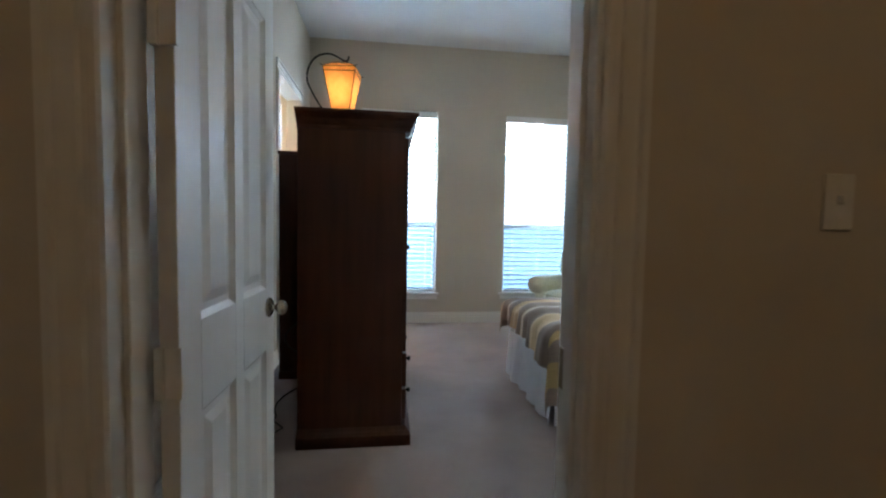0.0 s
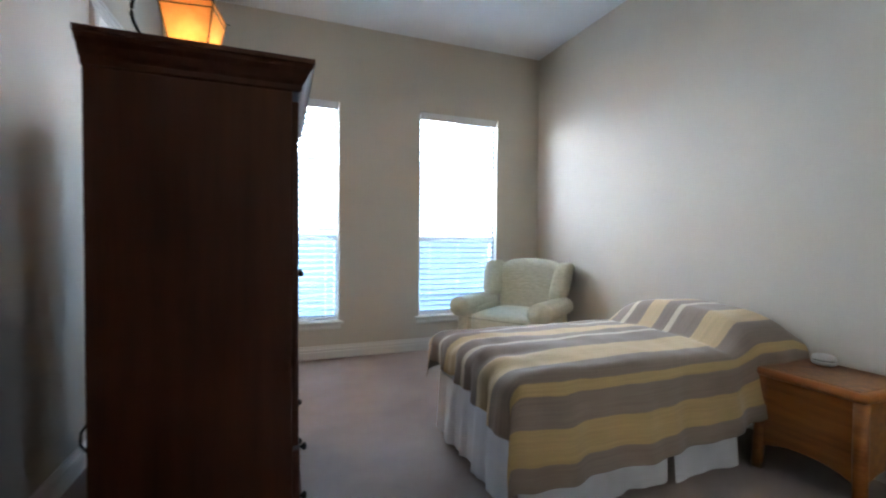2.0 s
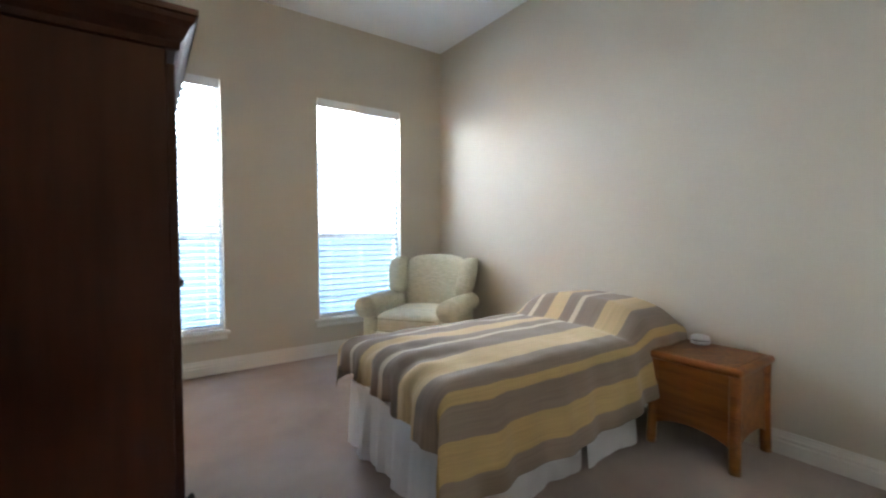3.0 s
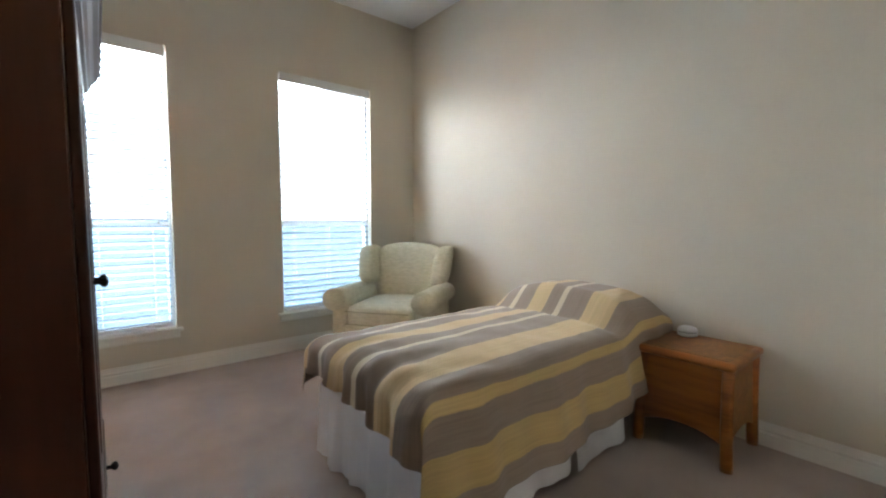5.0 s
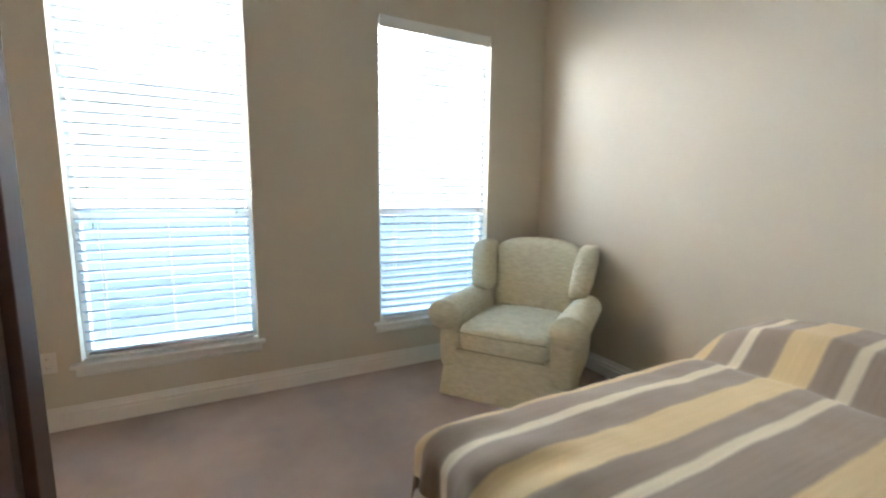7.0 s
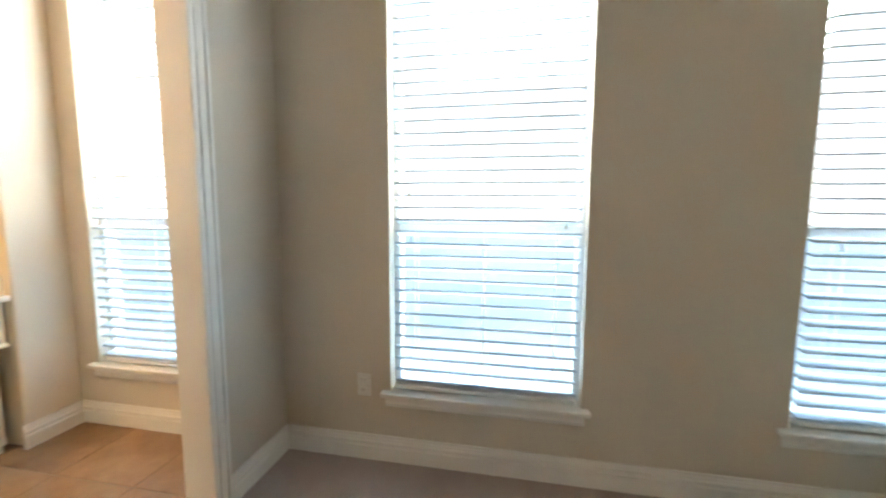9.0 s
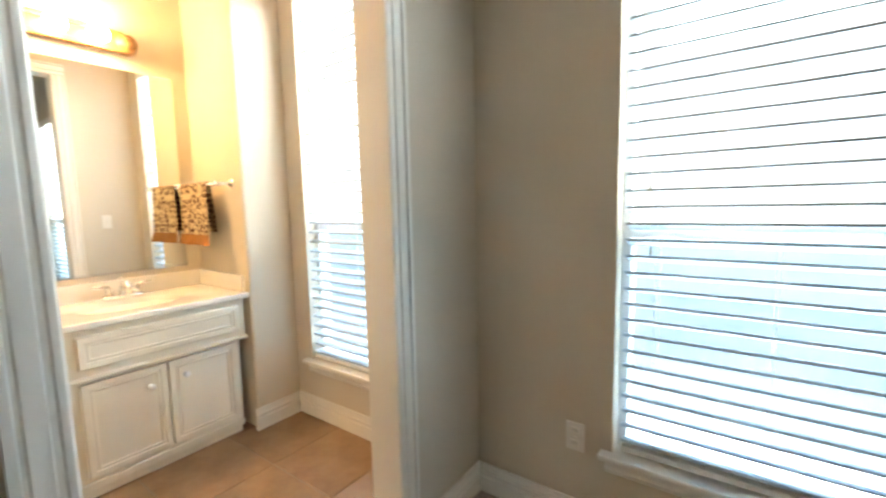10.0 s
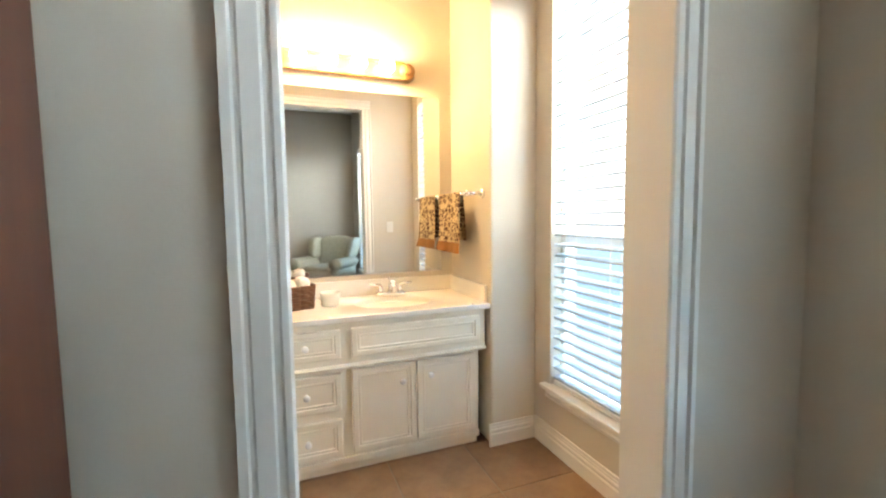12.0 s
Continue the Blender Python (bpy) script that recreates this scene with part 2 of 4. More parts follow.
M_BASKET = plain("brown_wicker_basket", (0.16, 0.065, 0.026), 0.6, vary=0.35, scale=30, bump_scale=90, bump_by=0.4)
M_PIPING = plain("piping_cord", (0.40, 0.39, 0.27), 0.9, vary=0.05, bump_by=0.1)


# ---- mesh tools ----
def finish(bm, name, mat, smooth=False):
    bmesh.ops.recalc_face_normals(bm, faces=bm.faces)
    me = bpy.data.meshes.new(name)
    bm.to_mesh(me)
    bm.free()
    me.materials.append(mat)
    if smooth:
        me.polygons.foreach_set("use_smooth", [True] * len(me.polygons))
    return me


def part(name, bm, mat, parent=None, label="", smooth=False):
    ob = new(name, finish(bm, name, mat, smooth))
    ob.parent = parent
    if label:
        ob["label"] = label
    return ob


def thing(name, m, label, category, group="", kind=""):
    ob = new(name)
    ob.empty_display_size = 0.1
    ob.matrix_world = m
    return tagged(ob, label, category, group, kind)


def structure(name, bm, mat, label, category, smooth=False):
    return tagged(part(name, bm, mat, None, "", smooth), label, category, "", "structure")


def box(bm, x0, x1, y0, y1, z0, z1, r=0.0, seg=2):
    made = bmesh.ops.create_cube(bm, size=1, matrix=Matrix.Translation(((x0 + x1) / 2, (y0 + y1) / 2, (z0 + z1) / 2)) @ Matrix.Diagonal((x1 - x0, y1 - y0, z1 - z0, 1)))
    if r:
        edges = list({e for v in made["verts"] for e in v.link_edges})
        bmesh.ops.bevel(bm, geom=edges, offset=r, segments=seg, profile=0.5, affect="EDGES")
    return bm


def boxes(*rows, r=0.0, seg=2):
    bm = bmesh.new()
    for row in rows:
        box(bm, *row, r=r, seg=seg)
    return bm


def cyl(bm, p0, p1, r0, r1=None, seg=16):
    p0, p1 = Vector(p0), Vector(p1)
    d = p1 - p0
    m = Matrix.Translation((p0 + p1) / 2) @ d.to_track_quat("Z", "Y").to_matrix().to_4x4()
    bmesh.ops.create_cone(bm, cap_ends=True, segments=seg, radius1=r0, radius2=r0 if r1 is None else r1, depth=d.length, matrix=m)
    return bm


def cyls(*rows, seg=16):
    bm = bmesh.new()
    for row in rows:
        cyl(bm, *row, seg=seg)
    return bm


def lathe(rows, seg=24, m=Matrix()):
    """A turned shape from rows of radius and height."""
    bm = bmesh.new()
    rings = [[bm.verts.new(m @ Vector((r * math.cos(2 * math.pi * i / seg), r * math.sin(2 * math.pi * i / seg), z))) for i in range(seg)] for r, z in rows]
    for a, b in zip(rings, rings[1:]):
        for i in range(seg):
            bm.faces.new((a[i], a[(i + 1) % seg], b[(i + 1) % seg], b[i]))
    bm.faces.new(rings[0][::-1]), bm.faces.new(rings[-1])
    return bm


def moulding(profile, p0, p1, out, up, bm=None):
    """Sweeps a profile of (out, up) along a straight line."""
    bm = bm or bmesh.new()
    out, up = Vector(out), Vector(up)
    ends = [[bm.verts.new(Vector(p) + out * a + up * b) for a, b in profile] for p in (p0, p1)]
    n = len(profile)
    for i in range(n):
        bm.faces.new((ends[0][i], ends[0][(i + 1) % n], ends[1][(i + 1) % n], ends[1][i]))
    bm.faces.new(ends[0][::-1]), bm.faces.new(ends[1])
    return bm


def tube(points, radius, seg=8):
    """A round rod along a line of points."""
    bm = bmesh.new()
    pts = [Vector(p) for p in points]
    rings = []
    for i, p in enumerate(pts):
        d = (pts[min(i + 1, len(pts) - 1)] - pts[max(i - 1, 0)]).normalized()
        q = d.to_track_quat("Z", "Y")
        rings.append([bm.verts.new(p + q @ Vector((radius * math.cos(2 * math.pi * k / seg), radius * math.sin(2 * math.pi * k / seg), 0))) for k in range(seg)])
    for a, b in zip(rings, rings[1:]):
        for k in range(seg):
            bm.faces.new((a[k], a[(k + 1) % seg], b[(k + 1) % seg], b[k]))
    bm.faces.new(rings[0][::-1]), bm.faces.new(rings[-1])
    return bm


def grid(nu, nv, f, thick=0.0):
    """A sheet of nu by nv cells with points and UVs from f(u, v)."""
    bm = bmesh.new()
    uvl = bm.loops.layers.uv.new("UVMap")
    vs = [[bm.verts.new(f(i / nu, j / nv)) for j in range(nv + 1)] for i in range(nu + 1)]
    for i in range(nu):
        for j in range(nv):
            fc = bm.faces.new((vs[i][j], vs[i + 1][j], vs[i + 1][j + 1], vs[i][j + 1]))
            for lp, (a, b) in zip(fc.loops, ((i, j), (i + 1, j), (i + 1, j + 1), (i, j + 1))):
                lp[uvl].uv = (a / nu, b / nv)
    return bm


def wall_boxes(axis, lo, hi, c0, c1, z0, z1, holes):
    """A wall along an axis from lo to hi, between c0 and c1 across, with holes (a, b, z0, z1)."""
    rows, a0 = [], lo
    for a, b, h0, h1 in sorted(holes):
        rows.append((a0, a, z0, z1))
        if h0 > z0:
            rows.append((a, b, z0, h0))
        if h1 < z1:
            rows.append((a, b, h1, z1))
        a0 = b
    rows.append((a0, hi, z0, z1))
    return boxes(*[(a, b, c0, c1, s, e) if axis == "x" else (c0, c1, a, b, s, e) for a, b, s, e in rows])


# ---- structure ----
DOOR_X0, DOOR_X1, DOOR_TOP = -0.585, 0.255, 2.44
OPEN_Y0, OPEN_Y1 = 3.868, 4.705
structure("wall_far", wall_boxes("x", -3.1, 2.88, 5.25, 5.40, 0, CEIL, [(a, b, WIN_Z0 - 0.02, WIN_Z1) for a, b in WINDOWS]), M_WALL, "beige painted window wall", "wall")
structure("wall_right", boxes((2.757, 2.877, 0.915, 5.25, 0, CEIL)), M_WALL, "beige painted bedroom wall behind the bed", "wall")
structure("wall_near", wall_boxes("x", -2.0, 2.757, HALL_Y, ROOM_Y0, 0, CEIL, [(DOOR_X0 - 0.02, DOOR_X1 + 0.02, 0, DOOR_TOP + 0.02)]), M_WALL, "beige painted wall with the entry doorway", "wall")
structure("wall_left", wall_boxes("y", ROOM_Y0, 5.25, BATH_X1, ROOM_X0, 0, CEIL, [(OPEN_Y0 - 0.02, OPEN_Y1 + 0.02, 0, DOOR_TOP + 0.02)]), M_WALL, "beige painted wall with the bathroom doorway", "wall")
structure("wall_bath_back", boxes((-3.1, BATH_X0, BATH_Y0, 5.25, 0, CEIL)), M_BATHWALL, "cream painted bathroom wall behind the mirror", "wall")
structure("wall_bath_end", boxes((BATH_X0, BATH_X1, BATH_Y0 - 0.12, BATH_Y0, 0, CEIL)), M_BATHWALL, "cream painted bathroom end wall", "wall")
structure("wall_bath_stub", boxes((BATH_X0, -2.40, 4.955, 5.25, 0, CEIL), r=0.012), M_BATHWALL, "cream painted wall stub beside the vanity", "wall")
structure("wall_hall_left", boxes((-1.5, -1.38, -1.6, HALL_Y, 0, CEIL)), M_WALL, "beige painted hallway wall", "wall")
structure("wall_hall_right", boxes((1.4, 1.52, -1.6, HALL_Y, 0, CEIL)), M_WALL, "beige painted hallway wall", "wall")
structure("wall_hall_back", boxes((-1.38, 1.4, -1.72, -1.6, 0, CEIL)), M_WALL, "beige painted hallway end wall", "wall")
structure("ceiling", boxes((-3.1, 2.877, -1.72, 5.4, CEIL, CEIL + 0.1)), M_CEIL, "white textured ceiling", "ceiling")
structure("floor", boxes((-1.11, 2.757, -1.6, 5.25, -0.1, 0)), M_CARPET, "taupe cut-pile carpet with tread marks", "carpet")
bath_floor = structure("floor_bath", boxes((BATH_X0, -1.11, BATH_Y0, 5.25, -0.1, -0.004)), M_GROUT, "tan ceramic tile floor with dark grout", "tile floor")
structure("ground", boxes((-300, 300, 5.42, 600, -0.6, -0.5)), M_GROUND, "pale ground outside the windows", "ground")
# added plane that glows by itself, filling the window gaps with bright outdoors
structure("backdrop", boxes((-30, 30, 13.0, 13.1, -0.5, 24)), M_BACKDROP_GLOW, "glowing backdrop plane standing in for the bright outdoors", "backdrop")

BASE = [(0, 0), (0.018, 0), (0.018, 0.07), (0.013, 0.076), (0.013, 0.083), (0.017, 0.088), (0.017, 0.096), (0.011, 0.103), (0.011, 0.111), (0.008, 0.116), (0.008, 0.13), (0, 0.13)]


def baseboard(p0, p1, out):
    structure("baseboard", moulding(BASE, p0, p1, out, (0, 0, 1)), M_TRIM, "cream painted moulded baseboard", "baseboard")


baseboard((ROOM_X0 + 0.018, 5.25, 0), (2.757, 5.25, 0), (0, -1, 0))
baseboard((2.757, ROOM_Y0 + 0.018, 0), (2.757, 5.232, 0), (-1, 0, 0))
baseboard((ROOM_X0, 4.795, 0), (ROOM_X0, 5.25, 0), (1, 0, 0))
baseboard((ROOM_X0, ROOM_Y0 + 0.018, 0), (ROOM_X0, OPEN_Y0 - 0.09, 0), (1, 0, 0))
baseboard((0.36, ROOM_Y0, 0), (2.757, ROOM_Y0, 0), (0, 1, 0))
baseboard((ROOM_X0, ROOM_Y0, 0), (-0.70, ROOM_Y0, 0), (0, 1, 0))
baseboard((-2.40, 5.25, 0), (BATH_X1, 5.25, 0), (0, -1, 0))
baseboard((-2.40, 4.937, 0), (-2.40, 5.232, 0), (1, 0, 0))
baseboard((BATH_X1, OPEN_Y1 + 0.1, 0), (BATH_X1, 5.232, 0), (-1, 0, 0))
baseboard((0.38, HALL_Y, 0), (1.4, HALL_Y, 0), (0, -1, 0))
baseboard((-1.38, HALL_Y, 0), (-0.69, HALL_Y, 0), (0, -1, 0))

# casing profile: across from the opening, then out from the wall
CASE = [(0, 0), (0, 0.010), (0.006, 0.016), (0.016, 0.016), (0.020, 0.011), (0.030, 0.011), (0.034, 0.018), (0.062, 0.018), (0.066, 0.013), (0.072, 0.013), (0.076, 0.022), (0.09, 0.022), (0.09, 0)]


def casing(name, axis, a0, a1, c, out, top):
    """Door casing on one side of a wall: two legs and a head."""
    sd = (lambda a, z: (a, c, z)) if axis == "x" else (lambda a, z: (c, a, z))
    along = Vector((1, 0, 0)) if axis == "x" else Vector((0, 1, 0))
    bm = bmesh.new()
    moulding([(p, q) for p, q in CASE], sd(a0, 0), sd(a0, top), -along, out, bm)
    moulding([(p, q) for p, q in CASE], sd(a1, 0), sd(a1, top), along, out, bm)
    moulding([(p, q) for p, q in CASE], sd(a0 - 0.09, top), sd(a1 + 0.09, top), (0, 0, 1), out, bm)
    return structure(name, bm, M_TRIM, "white painted fluted door casing", "door casing")


casing("trim_bath_doorway", "y", OPEN_Y0, OPEN_Y1, ROOM_X0, (1, 0, 0), DOOR_TOP)
casing("trim_bath_inside", "y", OPEN_Y0, OPEN_Y1, BATH_X1, (-1, 0, 0), DOOR_TOP)
casing("trim_entry_hall", "x", DOOR_X0, DOOR_X1 + 0.012, HALL_Y, (0, -1, 0), DOOR_TOP)
casing("trim_entry_room", "x", DOOR_X0 - 0.012, DOOR_X1 + 0.03, ROOM_Y0, (0, 1, 0), DOOR_TOP)


def jamb(name, axis, a0, a1, c0, c1, top, stop):
    rows = [(a0 - 0.02, a0, c0, c1, 0, top), (a1, a1 + 0.02, c0, c1, 0, top), (a0 - 0.02, a1 + 0.02, c0, c1, top, top + 0.02)]
    if stop:
        s0, s1 = stop
        rows += [(a0, a0 + 0.012, s0, s1, 0, top - 0.012), (a1 - 0.012, a1, s0, s1, 0, top - 0.012), (a0, a1, s0, s1, top - 0.012, top)]
    if axis == "y":
        rows = [(c, d, a, b, s, e) for a, b, c, d, s, e in rows]
    return structure(name, boxes(*rows, r=0.002, seg=1), M_TRIM, "cream painted door jamb", "door jamb")


jamb("trim_entry_jamb", "x", DOOR_X0, DOOR_X1, HALL_Y - 0.002, ROOM_Y0 + 0.002, DOOR_TOP, (0.945, 0.988))
jamb("trim_bath_jamb", "y", OPEN_Y0, OPEN_Y1, BATH_X1 - 0.002, ROOM_X0 + 0.002, DOOR_TOP, None)
structure("trim_threshold", boxes((-1.125, -1.095, OPEN_Y0, OPEN_Y1, 0, 0.008), r=0.003, seg=1), M_BRASS, "thin metal carpet threshold strip", "threshold")


# windows
def window(i, x0, x1):
    w = thing(f"window_{i}", pose((x0 + x1) / 2, 5.25, 0), "white single-hung window with drywall returns", "window", "windows", "structure")
    h = (x1 - x0) / 2
    f = 0.035
    part("window_frame", boxes((-h, -h + f, 0.07, 0.14, WIN_Z0, WIN_Z1), (h - f, h, 0.07, 0.14, WIN_Z0, WIN_Z1), (-h + f, h - f, 0.07, 0.14, WIN_Z1 - f, WIN_Z1), (-h + f, h - f, 0.07, 0.14, WIN_Z0, WIN_Z0 + f), r=0.003, seg=1), M_WHITE, w)
    part("meeting_rail", boxes((-h + f, h - f, 0.075, 0.115, RAIL_Z - 0.022, RAIL_Z + 0.022), r=0.003, seg=1), M_WHITE, w)
    p1 = part("pane", boxes((-h + f, h - f, 0.112, 0.116, RAIL_Z, WIN_Z1 - f)), M_GLASS, w)
    p2 = part("pane", boxes((-h + f, h - f, 0.090, 0.094, WIN_Z0 + f, RAIL_Z - 0.02)), M_GLASS, w)
    p1.visible_shadow = p2.visible_shadow = False
    part("insect_screen", boxes((-h + f, h - f, 0.130, 0.132, WIN_Z0 + f, RAIL_Z)), M_SCREEN, w, "grey mesh insect screen")
    part("window_sill", boxes((-h - 0.045, h + 0.04, -0.045, 0.07, WIN_Z0 - 0.024, WIN_Z0), r=0.006, seg=2), M_TRIM, w)
    part("apron", moulding([(0, 0), (0.012, 0.004), (0.016, 0.02), (0.012, 0.03), (0.012, 0.05), (0.018, 0.058), (0, 0.058)], (-h - 0.025, 0, WIN_Z0 - 0.082), (h + 0.02, 0, WIN_Z0 - 0.082), (0, -1, 0), (0, 0, 1)), M_TRIM, w)


def slat_mesh(w, depth, tilt):
    bm = bmesh.new()
    prof = []
    for k in range(7):
        a = k / 6 * 2 - 1
        prof.append((a * depth / 2, 0.004 * (1 - a * a)))
    # thicker than real slats, so the shaded room edges show as lines
    prof += [(a, b - 0.0085) for a, b in reversed(prof)]
    c, s = math.cos(tilt), math.sin(tilt)
    moulding([(a * c - b * s, a * s + b * c) for a, b in prof], (-w / 2, 0, 0), (w / 2, 0, 0), (0, 1, 0), (0, 0, 1), bm)
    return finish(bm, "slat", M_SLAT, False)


def blind(x0, x1, tilt):
    w, y = x1 - x0 - 0.05, 0.035
    bl = thing("window_blind", pose((x0 + x1) / 2, 5.25, 0), "white wide-slat window blind, slats tinted blue-grey as shade, lowered and tilted open", "blind", "window blinds")
    part("valance", boxes((-w / 2 - 0.012, w / 2 + 0.012, -0.008, 0.012, WIN_Z1 - 0.085, WIN_Z1 - 0.004), (-w / 2, w / 2, 0.012, 0.06, WIN_Z1 - 0.05, WIN_Z1 - 0.006), r=0.004), M_WHITE, bl)
    me = slat_mesh(w, 0.062, tilt)
    pitch = 0.0572
    z = WIN_Z0 + 0.052
    while z < WIN_Z1 - 0.09:
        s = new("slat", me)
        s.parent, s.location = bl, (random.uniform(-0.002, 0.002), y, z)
        s.rotation_euler = (random.uniform(-0.035, 0.035), random.uniform(-0.0025, 0.0025), 0)
        z += pitch
    part("bottom_rail", boxes((-w / 2, w / 2, y - 0.03, y + 0.03, WIN_Z0 + 0.012, WIN_Z0 + 0.034), r=0.005), M_WHITE, bl)
    for cx in (-w * 0.38, 0, w * 0.38):
        part("ladder_cord", cyls(((cx, y - 0.033, WIN_Z0 + 0.03), (cx, y - 0.033, WIN_Z1 - 0.05), 0.0012), ((cx, y + 0.033, WIN_Z0 + 0.03), (cx, y + 0.033, WIN_Z1 - 0.05), 0.0012), seg=5), M_WHITE, bl)
    for cx, zz in ((-w * 0.41, RAIL_Z + 0.17), (-w * 0.40, RAIL_Z - 0.04), (w * 0.42, RAIL_Z + 0.03)):
        c = part("pull_cord", cyls(((cx, y - 0.045, zz), (cx, y - 0.045, WIN_Z1 - 0.06), 0.001), seg=5), M_WHITE, bl)
        part("tassel", cyls(((cx, y - 0.045, zz - 0.028), (cx, y - 0.045, zz), 0.006, 0.0025), seg=10), M_PIPING, c)


for i, (a, b) in enumerate(WINDOWS):
    window(i + 1, a, b)
    blind(a, b, radians((-18, 6, 6)[i]))


# ---- entry door ----
def entry_door():
    W, H, T = 0.62, 2.42, 0.036
    d = thing("door_1", pose(-0.53, 1.022, 0.008, 0, 0, 88.4), "white painted six-panel door standing open into the bedroom", "door", "", "structure")
    cols = [(0.095, 0.285), (0.345, 0.535)]
    rows = [(0.24, 0.77), (0.97, 1.81), (1.94, 2.28)]
    bm = bmesh.new()
    xs = [0, cols[0][0], cols[0][1], cols[1][0], cols[1][1], W]
    zs = [0, rows[0][0], rows[0][1], rows[1][0], rows[1][1], rows[2][0], rows[2][1], H]
    for a in (0, 2, 4):
        box(bm, xs[a], xs[a + 1], 0, T, 0, H, r=0.0015, seg=1)
    for a in (1, 3):
        for b in (0, 2, 4, 6):
            box(bm, xs[a], xs[a + 1], 0, T, zs[b], zs[b + 1])
    part("slab", bm, M_DOOR, d)
    for x0, x1 in cols:
        for z0, z1 in rows:
            bm = bmesh.new()
            for side in (0, 1):
                sgn = 1 if side else -1
                mid = T / 2
                lv = [(0, 0.016), (0.014, 0.007), (0.03, 0.007), (0.055, 0.014)]
                rings = []
                for inset, off in lv:
                    y = mid + sgn * off
                    rings.append([bm.verts.new(p) for p in ((x0 + inset, y, z0 + inset), (x1 - inset, y, z0 + inset), (x1 - inset, y, z1 - inset), (x0 + inset, y, z1 - inset))])
                for p, q in zip(rings, rings[1:]):
                    for k in range(4):
                        bm.faces.new((p[k], p[(k + 1) % 4], q[(k + 1) % 4], q[k]))
                bm.faces.new(rings[-1])
            part("panel", bm, M_DOOR, d)
    for sgn, y0 in ((-1, 0), (1, T)):
        m = pose(W - 0.06, y0, 0.905, -90 * sgn, 0, 0)
        h = part("door_handle", lathe([(0.032, 0), (0.032, 0.005), (0.027, 0.010), (0.011, 0.012), (0.010, 0.022), (0.013, 0.027), (0.022, 0.032), (0.0255, 0.042), (0.023, 0.052), (0.015, 0.058), (0.004, 0.060)], 28, m), M_NICKEL, d, "satin nickel round knob", True)
    part("latch_plate", boxes((W, W + 0.0015, 0.006, T - 0.006, 0.875, 0.935)), M_NICKEL, d)
    for z in (0.22, 0.885, 1.56, 2.2):
        part("hinge", boxes((-0.004, 0.0, 0.002, T - 0.004, z - 0.05, z + 0.05), (-0.012, -0.003, -0.010, 0.0, z - 0.05, z + 0.05), (-0.014, -0.001, T - 0.012, T + 0.004, z - 0.052, z + 0.052), r=0.001, seg=1), M_TRIM, d, "painted butt hinge")
    return d


entry_door()
structure("strike_plate", boxes((0.2525, 0.255, 0.998, 1.028, 0.84, 0.93), (0.2515, 0.2528, 1.005, 1.021, 0.87, 0.90)), M_BRASS, "brass strike plate on the door jamb", "strike plate")


def plate(m, label, slots):
    p = thing("switch_plate" if slots == "switch" else "wall_outlet", m, label, "light switch" if slots == "switch" else "outlet")
    part("cover", boxes((-0.036, 0.036, -0.006, 0, -0.058, 0.058), r=0.003), M_PLATE, p)
    if slots == "switch":
        part("toggle", boxes((-0.005, 0.005, -0.016, -0.005, -0.004, 0.014), r=0.002), M_PLATE, p)
    else:
        for z in (-0.026, 0.026):
            s = part("socket", boxes((-0.016, 0.016, -0.0085, -0.005, z - 0.014, z + 0.014), r=0.0015, seg=1), M_PLATE, p)
            part("slot", boxes((-0.008, -0.006, -0.0092, -0.0083, z - 0.004, z + 0.006), (0.006, 0.008, -0.0092, -0.0083, z - 0.003, z + 0.005)), M_DARKSLOT, s)
    for z in ((-0.03, 0.03) if slots == "switch" else (0,)):
        part("screw", cyls(((0, -0.0055, z), (0, -0.0072, z), 0.003), seg=10), M_PLATE, p)


plate(pose(0.79, HALL_Y, 1.255), "beige light switch plate on the dark hallway wall", "switch")
plate(pose(-0.606, 5.25, 0.392), "white electrical outlet on the wall below the window", "outlet")
plate(pose(BATH_X1, 4.98, 1.22, 0, 0, -90), "white light switch plate beside the bathroom doorway", "switch")


